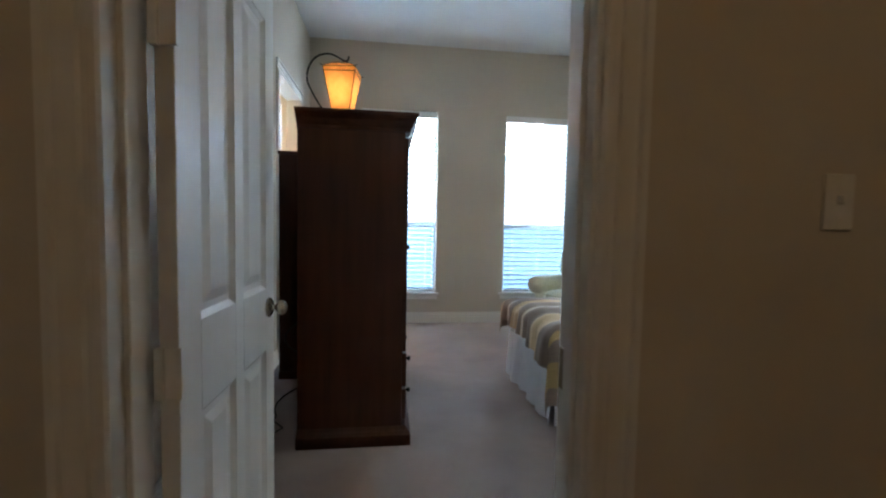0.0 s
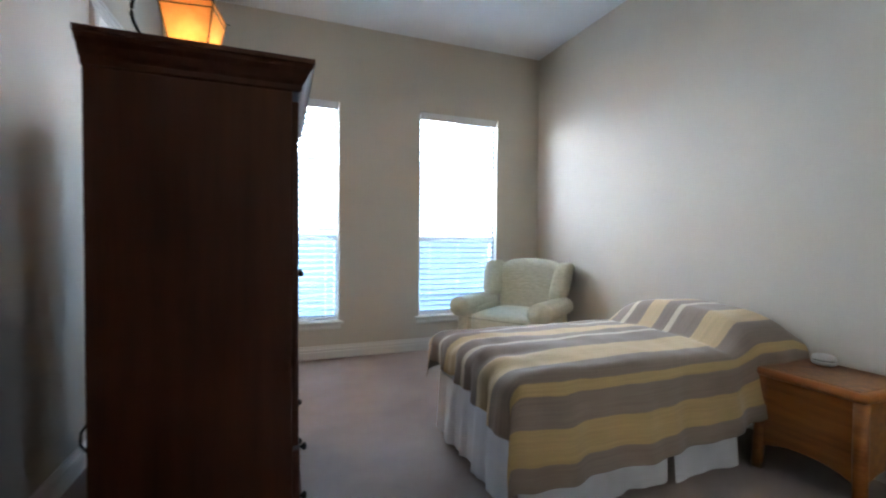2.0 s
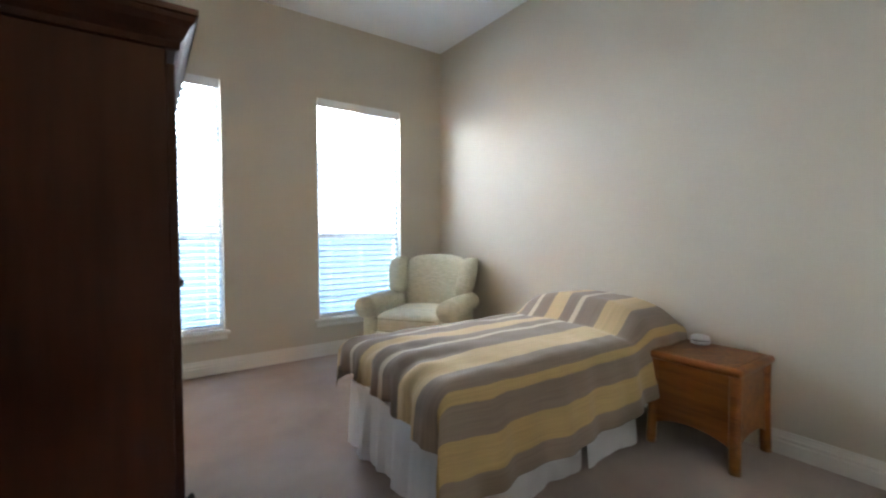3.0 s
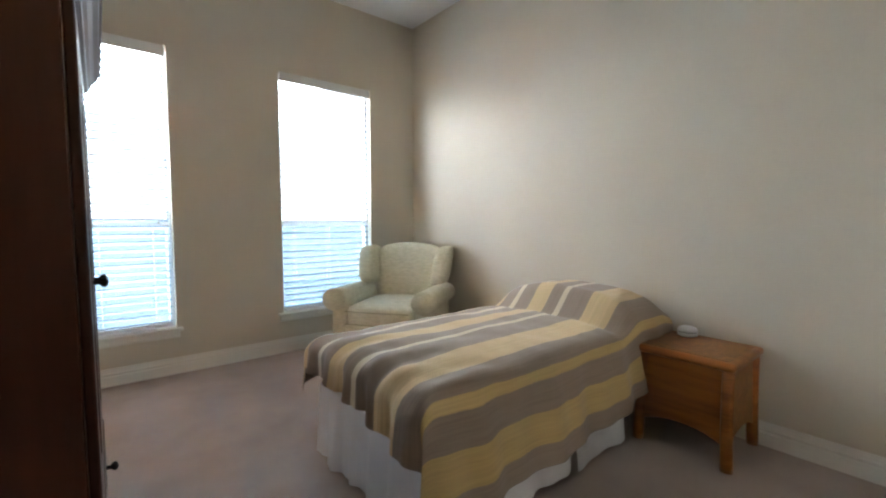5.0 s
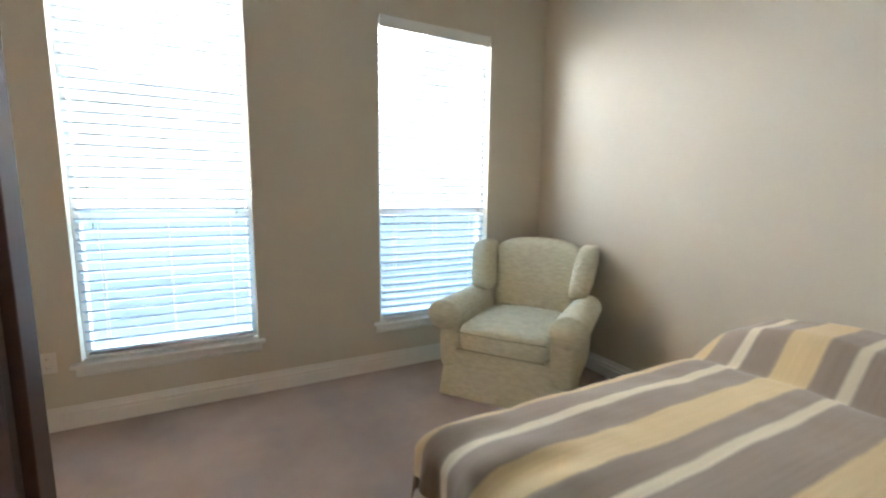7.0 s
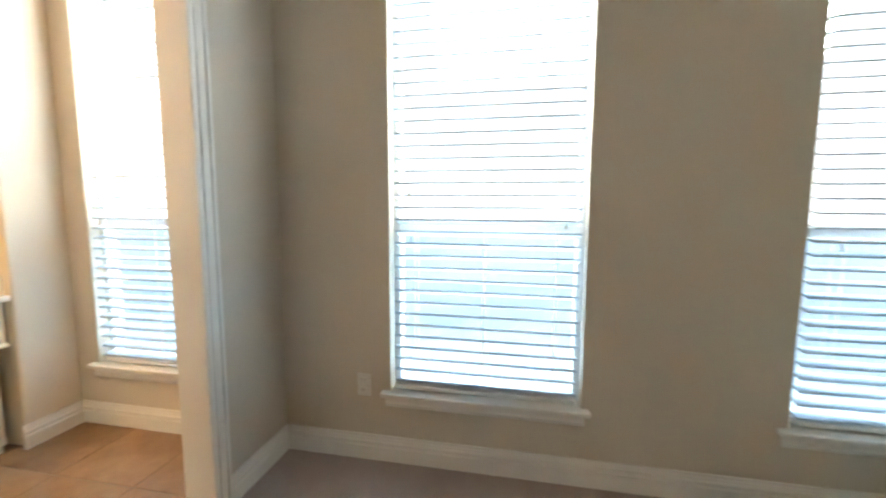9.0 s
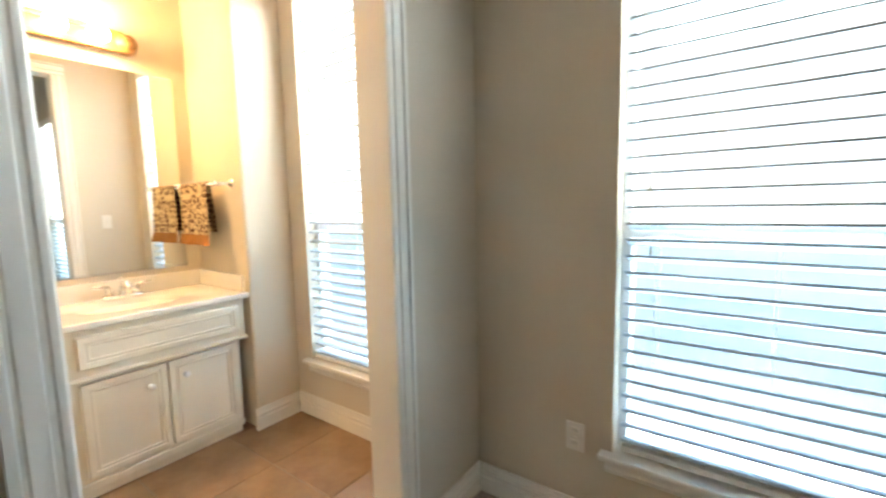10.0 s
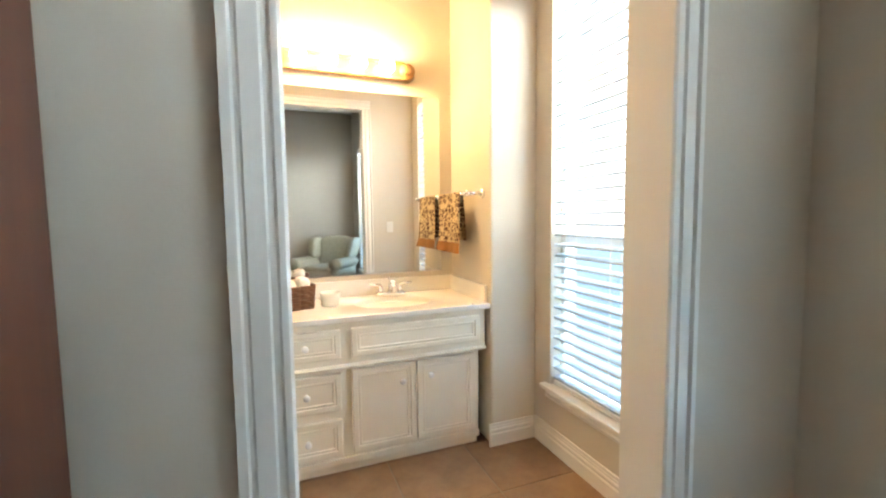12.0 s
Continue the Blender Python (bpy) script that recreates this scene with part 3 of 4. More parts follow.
# ---- armoire ----
def armoire():
    X0, X1, Y0, Y1, H = -0.595, -0.025, 2.40, 3.365, 1.77
    a = thing("armoire", pose(0, 0, 0), "tall dark cherry armoire with crown moulding and panelled doors", "armoire")
    part("body", boxes((X0, X1 - 0.02, Y0, Y1, 0.09, H - 0.085), r=0.003, seg=1), M_ARMOIRE, a)
    plinth = [(0, 0), (0.028, 0), (0.028, 0.06), (0.02, 0.075), (0.01, 0.085), (0, 0.10)]
    crown = [(0, 0), (0.008, 0.004), (0.010, 0.02), (0.018, 0.03), (0.028, 0.052), (0.040, 0.066), (0.042, 0.078), (0.048, 0.08), (0.048, 0.095), (0, 0.095)]

    def ring(name, prof, z, grow):
        bm = bmesh.new()
        corners = [((X0, Y0), (-0.1, -1)), ((X1, Y0), (1, -1)), ((X1, Y1), (1, 1)), ((X0, Y1), (-0.1, 1))]
        loops = [[bm.verts.new((x + dx * o, y + dy * o, z + u)) for o, u in prof] for (x, y), (dx, dy) in corners]
        n = len(prof)
        for k in range(4):
            p, q = loops[k], loops[(k + 1) % 4]
            for i in range(n - 1):
                bm.faces.new((p[i], p[i + 1], q[i + 1], q[i]))
        bm.faces.new([lp[-1] for lp in loops])
        bm.faces.new([lp[0] for lp in loops][::-1])
        part(name, bm, M_ARMOIRE_H, a)

    ring("plinth", plinth, 0, 0)
    ring("crown", crown, H - 0.095, 0)
    for k, (y0, y1) in enumerate(((Y0 + 0.035, (Y0 + Y1) / 2 - 0.003), ((Y0 + Y1) / 2 + 0.003, Y1 - 0.035))):
        bm = boxes((X1 - 0.02, X1 + 0.0, y0, y0 + 0.075, 0.50, 1.655), (X1 - 0.02, X1, y1 - 0.075, y1, 0.50, 1.655), (X1 - 0.02, X1, y0 + 0.075, y1 - 0.075, 0.50, 0.585), (X1 - 0.02, X1, y0 + 0.075, y1 - 0.075, 1.57, 1.655), r=0.004)
        d = part("door", bm, M_ARMOIRE, a)
        bm = bmesh.new()
        rings = []
        for inset, x in ((0, X1 - 0.001), (0.014, X1 - 0.014), (0.045, X1 - 0.012), (0.07, X1 - 0.003)):
            p, q, r, s = y0 + 0.075 + inset, y1 - 0.075 - inset, 0.585 + inset, 1.57 - inset
            rings.append([bm.verts.new(c) for c in ((x, p, r), (x, q, r), (x, q, s), (x, p, s))])
        for p, q in zip(rings, rings[1:]):
            for i in range(4):
                bm.faces.new((p[i], p[(i + 1) % 4], q[(i + 1) % 4], q[i]))
        bm.faces.new(rings[-1])
        part("door_panel", bm, M_ARMOIRE, d)
        ky = y1 - 0.035 if k == 0 else y0 + 0.035
        part("knob", lathe([(0.007, 0), (0.006, 0.012), (0.013, 0.018), (0.015, 0.025), (0.010, 0.031), (0.002, 0.033)], 16, pose(X1, ky, 1.05, 0, 90, 0)), M_IRON, d, "dark metal knob", True)
    for z0, z1 in ((0.115, 0.285), (0.30, 0.485)):
        d = part("drawer", boxes((X1 - 0.02, X1 + 0.004, Y0 + 0.035, Y1 - 0.035, z0, z1), r=0.006), M_ARMOIRE_H, a)
        for y in (Y0 + 0.25, Y1 - 0.25):
            part("knob", lathe([(0.007, 0), (0.006, 0.012), (0.013, 0.018), (0.015, 0.025), (0.010, 0.031), (0.002, 0.033)], 16, pose(X1 + 0.004, y, (z0 + z1) / 2, 0, 90, 0)), M_IRON, d, "dark metal knob", True)


armoire()


def lantern():
    X, Y, Z = -0.462, 3.16, 1.77
    l = thing("table_lantern", pose(X, Y, Z), "lit amber paper lantern hanging from a curved black iron stand", "lamp")
    part("base", lathe([(0.075, 0), (0.078, 0.006), (0.06, 0.014), (0.014, 0.018), (0.008, 0.03)], 24, pose(-0.02, 0, 0)), M_IRON, l, "", True)
    pts = [(-0.04, 0, 0.012)]
    ctrl = [(-0.07, 0.10), (-0.125, 0.20), (-0.185, 0.30), (-0.225, 0.39), (-0.215, 0.48), (-0.165, 0.55), (-0.09, 0.575), (-0.03, 0.56), (0.02, 0.535), (0.045, 0.54), (0.05, 0.565)]
    pts += [(x, 0, z) for x, z in ctrl]
    smooth = []
    for i in range(len(pts) - 1):
        p0, p1, p2, p3 = (Vector(pts[max(0, min(len(pts) - 1, i + k))]) for k in (-1, 0, 1, 2))
        for s in range(5):
            t = s / 5
            smooth.append(0.5 * (2 * p1 + (p2 - p0) * t + (2 * p0 - 5 * p1 + 4 * p2 - p3) * t * t + (3 * p1 - p0 - 3 * p2 + p3) * t ** 3))
    part("hook", tube(smooth + [Vector(pts[-1])], 0.0065, 10), M_IRON, l, "", True)
    turn = radians(38)

    def sq(r, z):
        return [Vector((r * math.cos(turn + k * math.pi / 2) + 0.01, r * math.sin(turn + k * math.pi / 2), z)) for k in range(4)]

    levels = [sq(0.085, 0.185), sq(0.148, 0.435), sq(0.152, 0.463), sq(0.085, 0.498)]
    bm = bmesh.new()
    for p, q in zip(levels[:-1], levels[1:]):
        p, q = [bm.verts.new(v) for v in p], [bm.verts.new(v) for v in q]
        for k in range(4):
            bm.faces.new((p[k], p[(k + 1) % 4], q[(k + 1) % 4], q[k]))
    part("shade", bm, M_PAPER, l, "amber paper shade")
    bm = bmesh.new()
    for lv in levels[:3]:
        for k in range(4):
            cyl(bm, lv[k], lv[(k + 1) % 4], 0.0028, seg=6)
    for p, q in zip(levels[:-1], levels[1:]):
        for k in range(4):
            cyl(bm, p[k], q[k], 0.0028, seg=6)
    for k in range(4):
        out = (levels[2][k] - Vector((0.01, 0, levels[2][k].z))).normalized()
        cyl(bm, levels[2][k], levels[2][k] + out * 0.02 + Vector((0, 0, 0.006)), 0.003, seg=6)
        cyl(bm, levels[3][k], (0.02, 0, 0.53), 0.002, seg=6)
    part("wire_frame", bm, M_IRON, l)
    part("bulb", lathe([(0.012, 0.26), (0.014, 0.29), (0.028, 0.325), (0.03, 0.345), (0.02, 0.37), (0.003, 0.376)], 16, pose(0.01, 0, 0)), M_LANTERN_BULB, l, "", True)
    lamp = point("lantern_glow", (X + 0.01, Y, Z + 0.315), 0.45, (1, 0.52, 0.20), 0.03)


lantern()

def brown_stand_in():
    # added box, placed and sized to fit the camera's view; also shades the wall gap
    c = thing("brown_stand_in_box", pose(-0.785, 3.515, 0), "made-up tall red-brown wooden box beside the armoire, fitted to the camera's view", "cabinet")
    part("body", boxes((-0.155, 0.155, -0.09, 0.09, 0.06, 1.70), r=0.004), M_ARMOIRE, c)
    part("top", boxes((-0.165, 0.165, -0.094, 0.1, 1.70, 1.725), r=0.006), M_ARMOIRE_H, c)
    part("plinth", boxes((-0.16, 0.16, -0.094, 0.095, 0, 0.06), r=0.004), M_ARMOIRE_H, c)


brown_stand_in()


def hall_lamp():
    # out-of-view fixture, added to brighten the hall with the warm tone of its walls
    h = thing("unseen_hall_lamp", pose(0.3, -0.9, CEIL), "unseen hallway ceiling lamp, added to light the dark hall", "lamp")
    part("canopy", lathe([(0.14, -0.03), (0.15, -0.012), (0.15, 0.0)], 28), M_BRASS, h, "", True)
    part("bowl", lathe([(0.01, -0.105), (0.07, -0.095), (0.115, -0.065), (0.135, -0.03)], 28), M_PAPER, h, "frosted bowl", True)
    point("unseen_hall_fill", (0.3, -0.9, CEIL - 0.16), 3.1, (1, 0.66, 0.32), 0.06)


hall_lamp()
tagged(part("power_cord", tube([(-0.62 - 0.10 * math.sin(k * 0.5) - 0.02 * k / 4, 2.75 + 0.02 * math.sin(k), max(0.008, 0.62 - 0.035 * k)) for k in range(18)] + [(-0.80, 2.72, 0.006), (-0.72, 2.62, 0.006), (-0.80, 2.5, 0.006)], 0.0045, 8), M_BLACK, None, "", True), "black power cord hanging behind the armoire", "cord")


# ---- bed ----
BX0, BX1, BY0, BY1, BTOP = 0.87, 2.735, 2.475, 3.43, 0.60


def bed():
    b = thing("bed", pose(0, 0, 0), "twin bed with a white gathered bed skirt", "bed")
    part("mattress", boxes((BX0, BX1, BY0, BY1, 0.36, BTOP - 0.015), r=0.05, seg=4), M_PILLOW, b, "", True)
    part("box_spring", boxes((BX0 + 0.01, BX1, BY0 + 0.01, BY1 - 0.01, 0.17, 0.358), r=0.02), M_SKIRT, b)
    for x in (BX0 + 0.1, BX1 - 0.1):
        for y in (BY0 + 0.1, BY1 - 0.1):
            part("leg", cyls(((x, y, 0), (x, y, 0.17), 0.02)), M_BLACK, b)

    def skirt(p0, p1, out, waves, seed):
        p0, p1, out = Vector(p0), Vector(p1), Vector(out)
        rnd = random.Random(seed)
        ph = [rnd.uniform(0, 6.28) for _ in range(4)]
        ln = (p1 - p0).length

        def f(u, v):
            s = u * ln
            fold = 0.016 * math.sin(s * waves + ph[0]) + 0.012 * math.sin(s * waves * 0.43 + ph[1]) + 0.006 * math.sin(s * waves * 2.3 + ph[2])
            drop = 0.352 * v
            return p0.lerp(p1, u) + out * (0.004 + fold * 0.8 * v ** 0.8 + 0.02 * v) + Vector((0, 0, 0.37 - drop + 0.005 * math.sin(s * 9 + ph[3]) * v))

        bm = grid(int(ln * 70), 8, f)
        part("bed_skirt", bm, M_SKIRT, b, "white gathered cotton skirt", True)

    skirt((BX0 - 0.01, BY0 + 0.01, 0), (BX0 - 0.01, BY1 - 0.01, 0), (-1, 0, 0), 34, 3)
    skirt((BX0 - 0.01, BY0 + 0.005, 0), (1.70, BY0 + 0.005, 0), (0, -1, 0), 22, 5)
    skirt((1.73, BY0 + 0.005, 0), (2.18, BY0 + 0.005, 0), (0, -1, 0), 15, 8)
    skirt((BX0 - 0.01, BY1 - 0.005, 0), (2.6, BY1 - 0.005, 0), (0, 1, 0), 26, 9)


bed()


def pillow():
    def f(u, v):
        th, ph = u * 2 * math.pi, (v - 0.5) * math.pi
        c, s = math.cos(ph), math.sin(ph)
        ex = lambda q, e: math.copysign(abs(q) ** e, q)
        return Vector((2.50 + 0.20 * ex(c, 0.6) * ex(math.cos(th), 0.5), 2.98 + 0.34 * ex(c, 0.6) * ex(math.sin(th), 0.5), 0.635 + 0.078 * ex(s, 0.9)))

    tagged(part("pillow", grid(36, 16, f), M_PILLOW, None, "", True), "plump white pillow tucked under the striped comforter", "pillow")


pillow()


def comforter():
    HX0, HY0, HY1 = BX0 - 0.01, BY0 - 0.005, BY1 + 0.005
    DROP_F, DROP_S, DROP_B = 0.30, 0.37, 0.22
    LX, LY = BX1 - HX0 + DROP_F, HY1 - HY0 + DROP_S + DROP_B

    def bend(d, r, flare=0.20):
        """Goes out, then down over a rounded edge, after d of cloth."""
        arc = r * math.pi / 2
        if d <= 0:
            return d, 0
        if d < arc:
            return r * math.sin(d / r), r * (1 - math.cos(d / r))
        return r + (d - arc) * flare, r + (d - arc) * 0.965

    def f(u, v):
        sx, sy = u * LX - DROP_F, v * LY - DROP_B
        dx, hang_x = bend(-sx + 0.05, 0.125, 0.04)
        wy = HY1 - HY0
        dn, hang_n = bend(sy - wy + 0.05, 0.09)
        df, hang_f = bend(-sy + 0.05, 0.09)
        x = HX0 + 0.05 - dx if -sx + 0.05 > 0 else HX0 + sx
        if sy > wy - 0.05:
            y = HY0 + 0.05 - dn
        elif sy < 0.05:
            y = HY1 - 0.05 + df
        else:
            y = HY1 - sy
        # the cloth lies askew: it hangs low at the near foot corner and rides up towards the head and the far side
        along = min(1, max(0, sx / (LX - DROP_F)))
        hang_n *= 1.06 - 0.40 * along
        hang_x *= 0.62 + 0.38 * min(1, max(0, sy / wy)) ** 1.5
        side = max(hang_n, hang_f)
        hang = math.sqrt(hang_x ** 2 + side ** 2) if hang_x > 0 and side > 0 else max(hang_x, side)
        # cloth puff, pillow hump and folds
        mid = (sy / wy - 0.5) * 2
        top = BTOP + 0.055 - 0.035 * mid * mid
        px = min(1, max(0, (x - 2.16) / 0.18))
        px = px * px * (3 - 2 * px)
        ex = 1 - 0.75 * min(1, max(0, (x - 2.62) / 0.12))
        py = min(1, max(0, 1 - ((y - 2.95) / 0.56) ** 4))
        top += 0.145 * px * py * ex
        if hang > 0.03 and hang_x > 0.03:
            x += (0.017 * math.sin(y * 31 + 1.3) + 0.009 * math.sin(y * 67 + x * 9) + 0.02 * noise.noise(Vector((y * 6, x * 5, 4.0)))) * min(1, hang_x / 0.2)
        if side > 0.03:
            sg = -1 if sy > wy / 2 else 1
            y += sg * (0.018 * math.sin(x * 13 + 0.6) + 0.008 * math.sin(x * 31)) * min(1, side / 0.2)
        n = noise.noise(Vector((x * 3.2, y * 4.5, 0.3))) * 0.013 + noise.noise(Vector((x * 9, y * 11, 2.3))) * 0.005
        near_foot = max(0, 1 - abs(x - HX0) / 0.45)
        n += 0.011 * near_foot * math.sin(y * 36 + 2 * noise.noise(Vector((x * 5, y * 4, 1))))
        crease = -0.02 * math.exp(-((x - 2.15) / 0.035) ** 2) * py
        z = top - hang * (1.0 - 0.07 * math.sin(x * 2.4 + 0.4)) + n + crease
        return Vector((x, y, max(z, 0.05)))

    tagged(part("comforter", grid(150, 104, f), M_COMF, None, "", True), "taupe, gold and cream striped comforter spread over the bed", "comforter")


comforter()


# ---- nightstand ----
def nightstand():
    n = thing("nightstand", pose(2.515, 2.215, 0), "honey brown rattan nightstand with woven cane top and splayed legs", "nightstand")
    hx, hy, H = 0.235, 0.245, 0.54
    part("top", boxes((-hx, hx, -hy, hy, H - 0.045, H), r=0.02, seg=4), M_NIGHT, n, "", True)
    part("cane_inset", boxes((-hx + 0.035, hx - 0.035, -hy + 0.035, hy - 0.035, H, H + 0.003)), M_WICKER, n, "woven herringbone cane")
    L = H - 0.035

    def panel(name, w, axis, off):
        """A side panel with an arched lower edge, slightly flared."""
        bm = bmesh.new()
        k = 16
        outer = []
        for s in (0, 1):
            row = []
            for i in range(k + 1):
                q = -1 + 2 * i / k
                low = 0.115 + 0.05 * (1 - abs(q) ** 2.2)
                t = off - s * 0.014 * (1 if off > 0 else -1)
                lo = (q * w, t * 1.03, low) if axis == "x" else (t * 1.03, q * w, low)
                hi = (q * w * 0.96, t * 0.97, L) if axis == "x" else (t * 0.97, q * w * 0.96, L)
                row.append((bm.verts.new(lo), bm.verts.new(hi)))
            outer.append(row)
        for row in outer:
            for a, b in zip(row, row[1:]):
                bm.faces.new((a[0], b[0], b[1], a[1]))
        for a, b, c, d in zip(outer[0], outer[0][1:], outer[1], outer[1][1:]):
            bm.faces.new((a[0], b[0], d[0], c[0]))
        part(name, bm, M_NIGHT, n)

    panel("front_panel", hy - 0.04, "y", -(hx - 0.03))
    panel("back_panel", hy - 0.04, "y", hx - 0.03)
    panel("side_panel", hx - 0.04, "x", -(hy - 0.03))
    panel("side_panel", hx - 0.04, "x", hy - 0.03)
    for sx in (-1, 1):
        for sy in (-1, 1):
            c = Vector((sx * (hx - 0.038), sy * (hy - 0.038), 0))
            pts = [c * (1 + 0.05 * (1 - z / L) ** 2.2) + Vector((0, 0, z)) for z in (0.0, 0.04, 0.1, 0.18, 0.28, 0.4, L)]
            part("leg", tube(pts, 0.028, 14), M_NIGHT, n, "", True)


nightstand()


def clock():
    c = thing("alarm_clock", pose(2.65, 2.32, 0.543, 0, 0, 20), "small oval white clock on the nightstand", "clock")
    c.scale = (0.82, 0.82, 0.9)
    part("case", lathe([(0.045, 0), (0.062, 0.006), (0.066, 0.018), (0.064, 0.022)], 28, Matrix.Diagonal((0.85, 1.0, 1.25, 1))), M_CLOCK, c, "", True)
    part("rim", lathe([(0.058, 0.022), (0.058, 0.026)], 28, Matrix.Diagonal((0.85, 1.0, 1.25, 1))), M_DARKSLOT, c, "dark seam", True)
    part("lid", lathe([(0.063, 0.026), (0.066, 0.032), (0.060, 0.044), (0.04, 0.052), (0.003, 0.054)], 28, Matrix.Diagonal((0.85, 1.0, 1.25, 1))), M_CLOCK, c, "", True)


clock()


# ---- wing chair ----
def soft_box(sx, sy, sz, e=0.35, nu=32, nv=20, warp=None):
    """A cushion-like rounded block."""
    sg = lambda q, p: math.copysign(abs(q) ** p, q)

    def f(u, v):
        th, ph = u * 2 * math.pi, (v - 0.5) * math.pi
        p = Vector((sx * sg(math.cos(ph), e) * sg(math.cos(th), e), sy * sg(math.cos(ph), e) * sg(math.sin(th), e), sz * sg(math.sin(ph), e)))
        return warp(p) if warp else p

    bm = grid(nu, nv, f)
    bmesh.ops.remove_doubles(bm, verts=bm.verts, dist=0.0005)
    return bm


def wing_chair():
    c = thing("wing_chair", pose(2.10, 4.62, 0, 0, 0, -54), "pale sage green slipcovered wing chair in the corner", "armchair")
    c.scale = (1.10, 1.06, 1.0)
    part("seat_base", soft_box(0.345, 0.36, 0.15, 0.18, warp=lambda p: p + Vector((0, -0.02, 0.18))), M_CHAIR, c, "", True)
    part("seat_cushion", soft_box(0.275, 0.34, 0.085, 0.32, warp=lambda p: p + Vector((0, -0.085, 0.405 + 0.02 * math.cos(p.x * 5) * (p.z > 0)))), M_CHAIR, c, "", True)

    def skirt(u, v):
        a = u * 4
        k, t = int(min(a, 3.999)), a - int(min(a, 3.999))
        crn = [(-0.36, -0.385), (0.36, -0.385), (0.34, 0.36), (-0.34, 0.36), (-0.36, -0.385)]
        x, y = crn[k][0] + (crn[k + 1][0] - crn[k][0]) * t, crn[k][1] + (crn[k + 1][1] - crn[k][1]) * t
        g = 1 + 0.045 * v + 0.012 * v * math.sin(a * 9) + 0.01 * v * math.sin(a * 23)
        return Vector((x * g, y * g, 0.20 - 0.19 * v))

    part("skirt", grid(120, 6, skirt), M_CHAIR, c, "", True)

    def back(p):
        q = p + Vector((0, 0.0, 0))
        up = (q.z + 0.36) / 0.72
        crown = 0.05 * (1 - (q.x / 0.3) ** 2) * max(0, up - 0.5) * 2
        return Vector((q.x * (0.88 + 0.16 * up), q.y + 0.29 + 0.14 * up, q.z + 0.63 + crown))

    part("backrest", soft_box(0.30, 0.085, 0.325, 0.3, warp=back), M_CHAIR, c, "", True)
    for s in (-1, 1):
        part("arm", soft_box(0.075, 0.345, 0.20, 0.35, warp=lambda p: Vector((p.x + s * 0.335, p.y - 0.03, p.z + 0.35))), M_CHAIR, c, "", True)

        def roll(u, v):
            a = u * 2 * math.pi
            y = -0.42 + 0.70 * v
            r = 0.098 * (1 - 0.12 * v) * min(1.0, (min(v, 1 - v) * 26) ** 0.4 if 0 < v < 1 else 0.0)
            return Vector((s * (0.365 + 0.01 * v) + r * math.cos(a) * 1.02, y, 0.545 + r * math.sin(a)))

        part("arm_roll", grid(28, 28, roll), M_CHAIR, c, "", True)
        def wing(p):
            up = (p.z + 0.2) / 0.4
            return Vector((p.x + s * (0.315 + 0.045 * up + 0.05 * max(0, -p.y)), p.y * (1.0 - 0.22 * up) + 0.245 + 0.10 * up, p.z + 0.785))

        part("wing", soft_box(0.068, 0.185, 0.185, 0.5, warp=wing), M_CHAIR, c, "", True)
    cord = [(x, -0.428 + 0.012 * abs(math.sin(x * 6)), 0.455) for x in [-0.26 + 0.02 * k for k in range(27)]]
    part("piping", tube(cord, 0.005, 6), M_PIPING, c, "", True)
    cord = [(x, -0.424, 0.348) for x in [-0.26 + 0.02 * k for k in range(27)]]
    part("piping", tube(cord, 0.005, 6), M_PIPING, c, "", True)


wing_chair()


# ---- bathroom ----
def raised_front(y0, y1, z0, z1, x):
    """A drawer or door front with a moulded frame, facing +x."""
    bm = bmesh.new()
    rings = []
    for inset, o in ((0, 0), (0, 0.016), (0.004, 0.019), (0.026, 0.019), (0.030, 0.012), (0.040, 0.016), (0.046, 0.010), (0.052, 0.010)):
        rings.append([bm.verts.new(p) for p in ((x + o, y0 + inset, z0 + inset), (x + o, y1 - inset, z0 + inset), (x + o, y1 - inset, z1 - inset), (x + o, y0 + inset, z1 - inset))])
    for p, q in zip(rings, rings[1:]):
        for k in range(4):
            bm.faces.new((p[k], p[(k + 1) % 4], q[(k + 1) % 4], q[k]))
    bm.faces.new(rings[-1]), bm.faces.new(rings[0][::-1])
    return bm


KNOB = [(0.010, 0), (0.008, 0.008), (0.009, 0.014), (0.016, 0.020), (0.0165, 0.026), (0.010, 0.031), (0.002, 0.032)]


